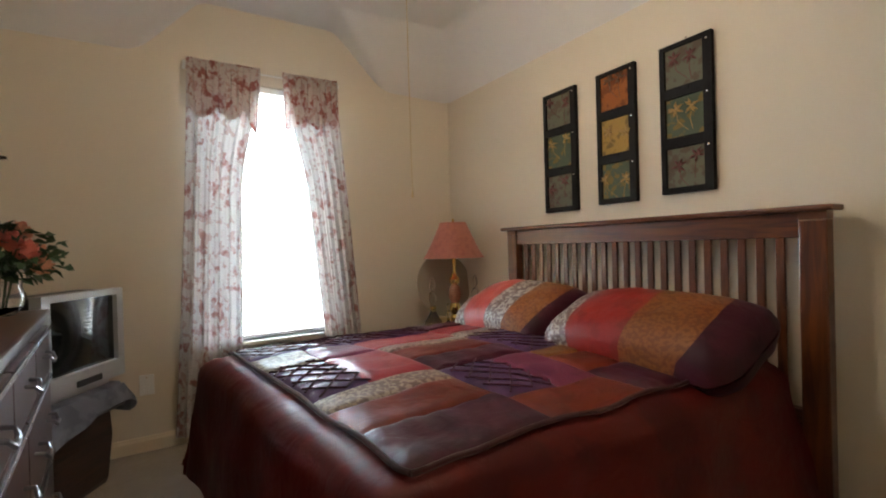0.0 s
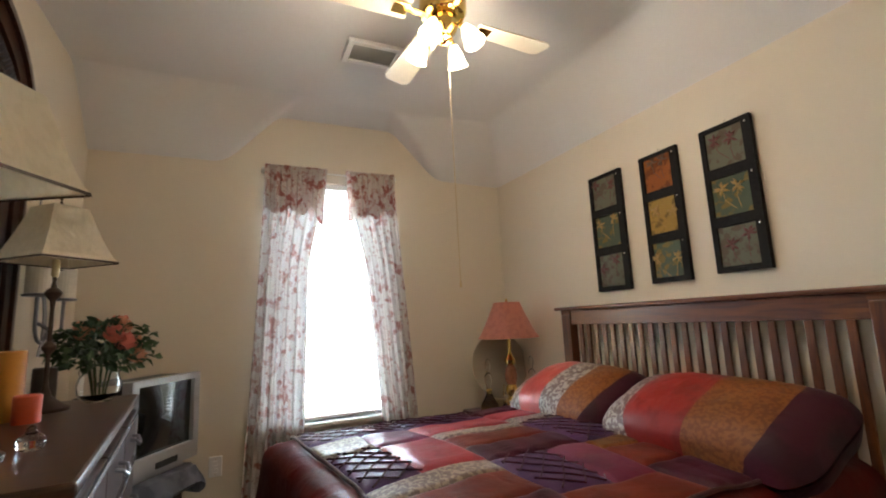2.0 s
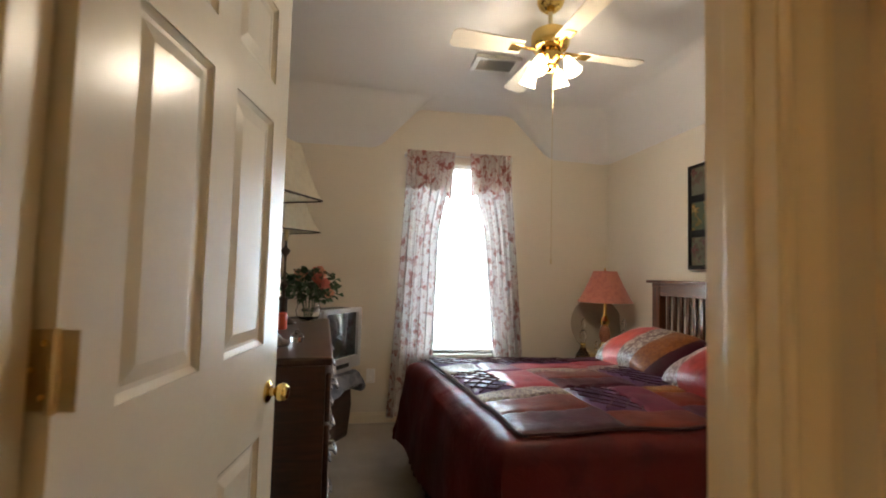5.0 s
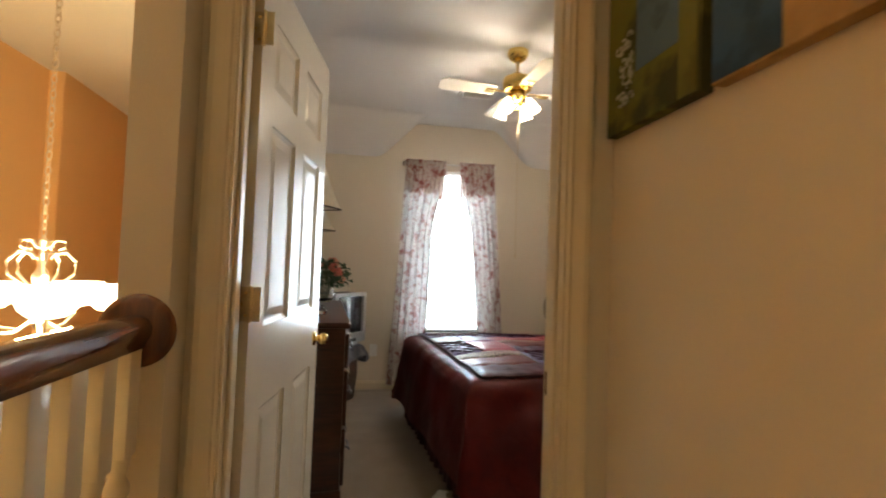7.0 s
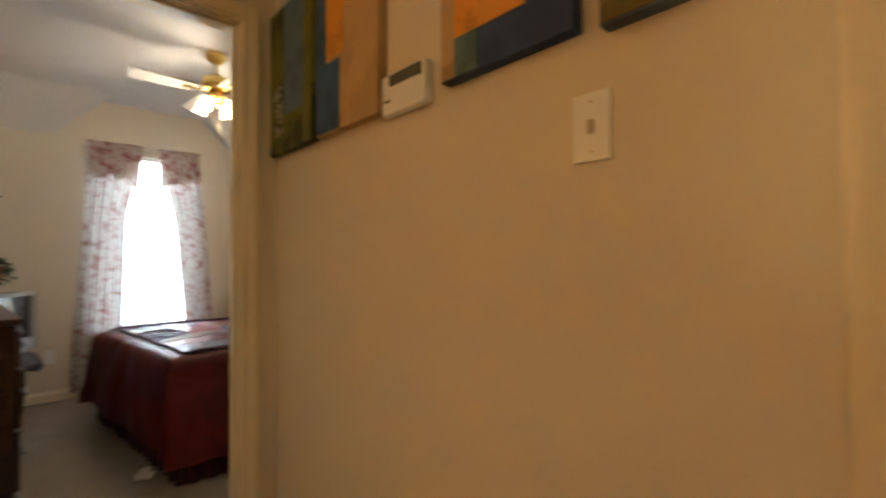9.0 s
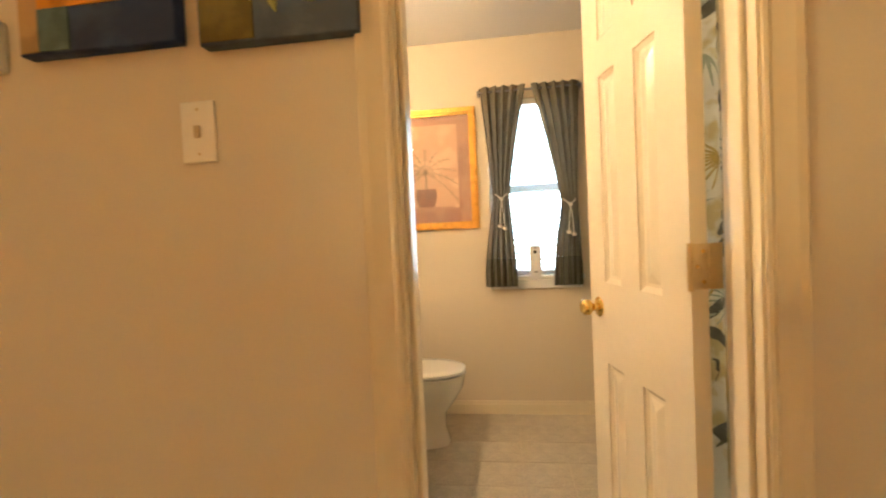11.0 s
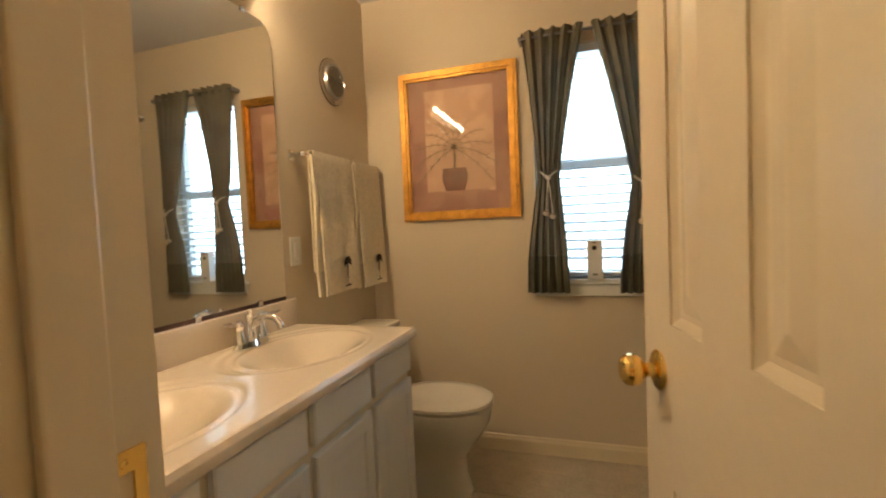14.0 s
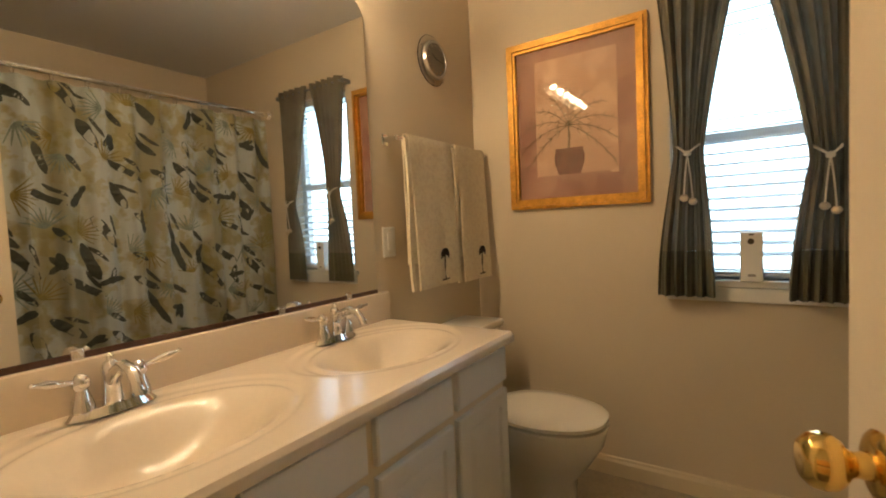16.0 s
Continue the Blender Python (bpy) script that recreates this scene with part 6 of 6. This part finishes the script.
# ---- bathroom curtains, box on the sill ----
M_SLATE = cloth("slate_green_curtain", (0.170, 0.148, 0.105), (0.135, 0.118, 0.082), 4, 0.45, rough=0.8, see=0.14)
M_SLATE_HEM = cloth("dark_olive_hem", (0.095, 0.090, 0.058), (0.075, 0.072, 0.046), 6, 0.45, rough=0.8)
M_CORD = material("cream_cotton_cord", (0.66, 0.60, 0.50), 0.9)
M_BALL = material("natural_wood_bead", (0.62, 0.50, 0.36), 0.5)
crod = thing("curtain_rod", pose(TE - 0.065, 0, 2.062), "slim dark curtain rod above the bathroom window", "curtain rod")
part("rod", tube([(0, -2.405, 0), (0, -1.785, 0)], 0.007, 10), M_PEWTER, crod, smooth=True)
for y in (-2.405, -1.785):
    part("bracket", boxed(-0.006, 0.064, y - 0.008, y + 0.008, -0.012, 0.012, 0.002), M_PEWTER, crod)


def tied_curtain(outer, inner, tie_out, tie_in, low_out, low_in, tie_z, label):
    """Full at the rod, gathered at tie_z, flared below; all in y along the wall."""
    t = thing("curtain", pose(TE - 0.065, 0, 0), label, "curtain", "bathroom curtains")
    def edge(v, a, b, c):
        z = 0.838 + (2.078 - 0.838) * v
        if z >= tie_z:
            q = (z - tie_z) / (2.078 - tie_z)
            return b + (a - b) * q ** 1.25
        q = (tie_z - z) / (tie_z - 0.838)
        return b + (c - b) * math.sin(q * math.pi / 2) ** 1.1
    def f(u, v, v0=0.0, v1=1.0, out=0.0):
        v = v0 + (v1 - v0) * v
        z = 0.838 + 1.24 * v
        pinch = math.exp(-((z - tie_z) / 0.14) ** 2)
        y = edge(v, outer, tie_out, low_out) * (1 - u) + edge(v, inner, tie_in, low_in) * u
        x = (0.017 * (1 - 0.5 * pinch)) * math.sin(2 * math.pi * 5 * u + 0.8 * math.sin(2.2 * v)) + 0.006 * math.sin(2 * math.pi * 11 * u) - 0.014 * pinch - out
        return Vector((x, y, z))
    part("panel", sheet(lambda u, v: f(u, v, 0.145, 1.0), 90, 60), M_SLATE, t, smooth=True)
    part("hem", sheet(lambda u, v: f(u, v, 0.0, 0.145, 0.0012), 90, 10), M_SLATE_HEM, t, "darker hem band", True)
    part("heading", sheet(lambda u, v: f(u, v, 0.975, 1.012, 0.003), 90, 4), M_SLATE, t, "rod pocket heading", True)
    mid = (tie_out + tie_in) / 2
    tie = part("tieback", tube([(0.02, tie_out + 0.004, tie_z + 0.05), (-0.036, (tie_out + mid) / 2, tie_z + 0.022), (-0.046, mid, tie_z), (-0.036, (tie_in + mid) / 2, tie_z + 0.022), (0.02, tie_in - 0.004, tie_z + 0.05)], 0.005, 8), M_CORD, t, "cream cord tieback", True)
    part("knot", turned([(0, -0.012), (0.012, -0.008), (0.014, 0), (0.012, 0.008), (0, 0.012)], 12), M_CORD, tie, m=pose(-0.047, mid, tie_z))
    for dy, ln in ((-0.016, 0.17), (0.014, 0.155)):
        part("cord", tube([(-0.047, mid, tie_z), (-0.047, mid + dy * 0.6, tie_z - ln * 0.5), (-0.044, mid + dy, tie_z - ln)], 0.003, 6), M_CORD, tie)
        part("bead", turned([(0, -0.014), (0.010, -0.011), (0.0155, -0.003), (0.0155, 0.004), (0.009, 0.012), (0, 0.014)], 16), M_BALL, tie, "round wooden bead", True, pose(-0.044, mid + dy, tie_z - ln - 0.012))


tied_curtain(-1.792, -2.075, -1.850, -1.955, -1.785, -1.985, 1.39, "slate green curtain tied back with a beaded cord")
tied_curtain(-2.400, -2.115, -2.370, -2.265, -2.385, -2.21, 1.335, "slate green curtain tied back beside the door")

cardbox = thing("card_box", pose(TE - 0.010, -2.101, UZ0, 0, 0, -90), "small white box with dark emblem on the window sill", "box")
part("body", boxed(-0.036, 0.036, -0.030, 0.020, 0.0, 0.185, 0.003), M_WHITE, cardbox)
part("emblem", turned([(0, 0), (0.011, 0), (0.011, 0.001), (0, 0.001)], 16), M_EMBLEM, cardbox, "dark oval emblem", m=pose(-0.002, -0.030, 0.15, 90))
part("label_bar", boxed(-0.012, 0.012, -0.0312, -0.0302, 0.018, 0.028), material("grey_print", (0.3, 0.28, 0.26), 0.6), cardbox)
part("tab", boxed(-0.008, 0.008, -0.0312, -0.0302, 0.172, 0.178), M_EMBLEM, cardbox)

# ---- toilet ----
TX = 1.72
toilet = thing("toilet", pose(TX, TN, 0), "white porcelain toilet with closed lid", "toilet")


def oval_loft(sections, seg=36):
    """Sections: (z, centre y, half width, half length)."""
    bm = bmesh.new()
    rings = []
    for z, cy, hw, hl in sections:
        ring = []
        for k in range(seg):
            a = 2 * math.pi * k / seg
            c, s = math.cos(a), math.sin(a)
            ring.append(bm.verts.new((hw * math.copysign(abs(c) ** 0.85, c), cy + hl * s * (1.0 if s < 0 else 0.9), z)))
        rings.append(ring)
    for a, b in zip(rings, rings[1:]):
        for k in range(seg):
            bm.faces.new((a[k], a[(k + 1) % seg], b[(k + 1) % seg], b[k]))
    bm.faces.new(rings[0])
    bm.faces.new(rings[-1])
    return bm


part("bowl", oval_loft([(0, -0.44, 0.105, 0.20), (0.02, -0.44, 0.108, 0.205), (0.10, -0.45, 0.092, 0.17), (0.18, -0.46, 0.095, 0.165), (0.26, -0.49, 0.135, 0.195), (0.33, -0.505, 0.170, 0.222), (0.385, -0.505, 0.180, 0.232), (0.393, -0.505, 0.178, 0.230)]), M_PORCELAIN, toilet, smooth=True)
part("seat", oval_loft([(0.394, -0.505, 0.178, 0.232), (0.397, -0.505, 0.185, 0.239), (0.407, -0.505, 0.185, 0.239), (0.409, -0.505, 0.176, 0.229)]), M_PORCELAIN, toilet, smooth=True)
part("lid", oval_loft([(0.4095, -0.505, 0.150, 0.20), (0.416, -0.505, 0.172, 0.226), (0.419, -0.505, 0.184, 0.238), (0.431, -0.505, 0.184, 0.238), (0.437, -0.505, 0.172, 0.224), (0.441, -0.505, 0.12, 0.16)]), M_PORCELAIN, toilet, "closed toilet lid", True)
part("tank", boxed(-0.23, 0.23, -0.215, -0.02, 0.37, 0.685, 0.02, 3), M_PORCELAIN, toilet, smooth=True)
part("tank_lid", boxed(-0.24, 0.24, -0.227, -0.012, 0.685, 0.72, 0.012, 3), M_PORCELAIN, toilet, smooth=True)
part("flush_lever", tube([(-0.17, -0.214, 0.60), (-0.17, -0.232, 0.60), (-0.11, -0.236, 0.595)], 0.006, 8), M_CHROME, toilet, smooth=True)

# ---- tub and shower curtain, seen in the mirror ----
CY = -2.58
tub = thing("bathtub", pose(0, 0, 0), "white bathtub behind the shower curtain", "bathtub")
part("apron", boxed(0.125, TE - 0.003, -2.67, -2.61, 0, 0.40, 0.015), M_PORCELAIN, tub)
part("rim", wall_mesh("y", TS + 0.003, -2.671, 0.125, TE - 0.003, 0.36, 0.40, []), M_PORCELAIN, tub)
srod = thing("shower_rod", pose(0, CY, 1.99), "chrome shower curtain rod", "rod")
part("rod", tube([(0.124, 0, 0), (TE - 0.001, 0, 0)], 0.0125, 14), M_CHROME, srod, smooth=True)
for x in (0.124, TE - 0.012):
    part("flange", turned([(0, 0), (0.03, 0), (0.026, 0.010), (0, 0.010)], 20), M_CHROME, srod, m=pose(x, 0, 0, 0, 90, 0))


def leaf_print():
    """Cream cloth printed with drifting green, gold and near-black leaf strokes."""
    m = cloth("leaf_print_cloth", (0.46, 0.48, 0.44), (0.33, 0.30, 0.16), 7, 0.42, rough=0.75, see=0.1, second=(0.40, 0.38, 0.26), detail=3)
    n, l = m.node_tree.nodes, m.node_tree.links
    b = n["Principled BSDF"]
    plain = b.inputs["Base Color"].links[0].from_socket
    co = n.new("ShaderNodeTexCoord")
    wave = n.new("ShaderNodeTexWave")
    wave.inputs["Scale"].default_value, wave.inputs["Distortion"].default_value = 0.85, 5.0
    wave.inputs["Detail"].default_value, wave.inputs["Detail Scale"].default_value = 3.0, 3.0
    l.new(co.outputs["Object"], wave.inputs["Vector"])
    soft = n.new("ShaderNodeMapRange")
    soft.inputs["From Min"].default_value, soft.inputs["From Max"].default_value, soft.inputs["To Max"].default_value = 0.50, 0.95, 0.7
    l.new(wave.outputs["Fac"], soft.inputs["Value"])
    tint = n.new("ShaderNodeMix")
    tint.data_type = "RGBA"
    tint.inputs["B"].default_value = (0.20, 0.165, 0.045, 1)
    l.new(soft.outputs[0], tint.inputs["Factor"])
    l.new(plain, tint.inputs["A"])
    l.new(tint.outputs["Result"], b.inputs["Base Color"])
    return m


sh = thing("shower_curtain", pose(0, CY, 0), "cream shower curtain printed with green and gold palm leaves", "shower curtain")


def shower_point(u, v):
    x = 0.16 + 1.94 * u
    return Vector((x, 0.020 * math.sin(2 * math.pi * 13 * u + 0.7 * math.sin(3 * v)) + 0.007 * math.sin(2 * math.pi * 29 * u), 0.20 + 1.75 * v))


part("cloth", sheet(shower_point, 220, 20), leaf_print(), sh, smooth=True)
M_LEAFDARK = material("near_black_leaf_print", (0.050, 0.054, 0.040), 0.8, vary=0.3, scale=40)
M_LEAFGOLD = material("gold_green_leaf_print", (0.24, 0.19, 0.05), 0.8, vary=0.3, scale=40)
M_LEAFGREY = material("grey_green_leaf_print", (0.20, 0.24, 0.20), 0.8, vary=0.3, scale=40)
rnd = random.Random(21)


def print_leaf(bm, u0, v0, length, width, a):
    n = 6
    rows_l = []
    for k in range(n + 1):
        t = k / n
        half = width * math.sin(math.pi * (0.08 + 0.87 * t)) * (0.8 + 0.2 * math.sin(9 * t))
        row = []
        for s in (-1, 1):
            du = length * (t - 0.5) * math.cos(a) - s * half * math.sin(a)
            dv = length * (t - 0.5) * math.sin(a) + s * half * math.cos(a)
            row.append(bm.verts.new(shower_point(min(1, max(0, u0 + du / 1.94)), min(1, max(0, v0 + dv / 1.70))) + Vector((0, 0.0025, 0))))
        rows_l.append(row)
    for p, q in zip(rows_l, rows_l[1:]):
        bm.faces.new((p[0], p[1], q[1], q[0]))


def palm_spray(bm, u0, v0, size, a):
    for k in range(9):
        b = a + (k - 4) * 0.27
        print_leaf(bm, u0 + size * 0.5 * math.cos(b) / 1.94, v0 + size * 0.5 * math.sin(b) / 1.70, size, size * 0.045, b)


dark, gold, grey = bmesh.new(), bmesh.new(), bmesh.new()
for i in range(13):
    for j in range(11):
        u, v = (i + 0.5 + rnd.uniform(-0.3, 0.3) + 0.5 * (j % 2)) / 13.5, (j + 0.5 + rnd.uniform(-0.3, 0.3)) / 11
        kind = (i + 2 * j) % 5
        if kind in (0, 3):
            print_leaf(dark, u, v, rnd.uniform(0.15, 0.23), rnd.uniform(0.022, 0.038), rnd.uniform(-1.3, -0.4))
            if rnd.random() < 0.5:
                print_leaf(dark, u + 0.02, v + 0.02, 0.11, 0.013, rnd.uniform(-1.3, -0.4))
        elif kind == 1:
            print_leaf(dark, u + 0.03, v - 0.02, 0.10, 0.020, rnd.uniform(-1.3, -0.4))
            palm_spray(grey, u, v, rnd.uniform(0.08, 0.12), rnd.uniform(0, 6.28))
        elif kind == 2:
            palm_spray(gold, u, v, rnd.uniform(0.08, 0.12), rnd.uniform(0, 6.28))
        else:
            for q in range(3):
                a = rnd.uniform(0, 6.28)
                print_leaf(dark, u + 0.012 * math.cos(a), v + 0.012 * math.sin(a), 0.085, 0.022, a)
part("dark_leaves", dark, M_LEAFDARK, sh, "near-black printed leaves")
part("gold_leaves", gold, M_LEAFGOLD, sh, "gold-green printed palm sprays")
part("grey_leaves", grey, M_LEAFGREY, sh, "grey-green printed palm sprays")
for k in range(14):
    x = 0.19 + k * 0.145
    part("ring", tube([(x, 0.022 * math.cos(t), 1.97 + 0.034 * math.sin(t)) for t in [i * math.pi / 6 for i in range(13)]], 0.002, 5), M_CHROME, sh)

bv = thing("ceiling_vent", pose(1.0, -1.49, BCEIL), "white bathroom ceiling exhaust grille", "vent")
part("grille", boxed(-0.13, 0.13, -0.12, 0.12, -0.022, -0.002, 0.006), M_WHITE, bv)
# black strips on the solid face stand for the shade inside open slots
for i in range(8):
    part("slot", boxed(-0.10, 0.10, -0.09 + i * 0.024, -0.082 + i * 0.024, -0.0245, -0.0225), M_BLACK, bv)

# ---- bathroom floor: faint square vinyl tiles ----
M_VTILE = material("square_vinyl_tile", (0.47, 0.41, 0.32), 0.38, vary=0.2, scale=16, fine=90, bump=0.05)
fl = bpy.data.objects["floor_bathroom"]
vt = None
nx, ny = 9, 8
for i in range(nx):
    for j in range(ny):
        x, y = 0.135 + i * 0.2285, -1.155 - j * 0.2285
        mm = pose(x + 0.113, y - 0.0, 0.0)
        if vt is None:
            vt = part("tile", boxed(-0.1128, 0.1128, -0.1128, 0.1128, 0.0, 0.003), M_VTILE, fl, m=mm)
        elif x + 0.225 < TE:
            t2 = new("tile", vt.data)
            t2.parent, t2.matrix_basis = fl, mm
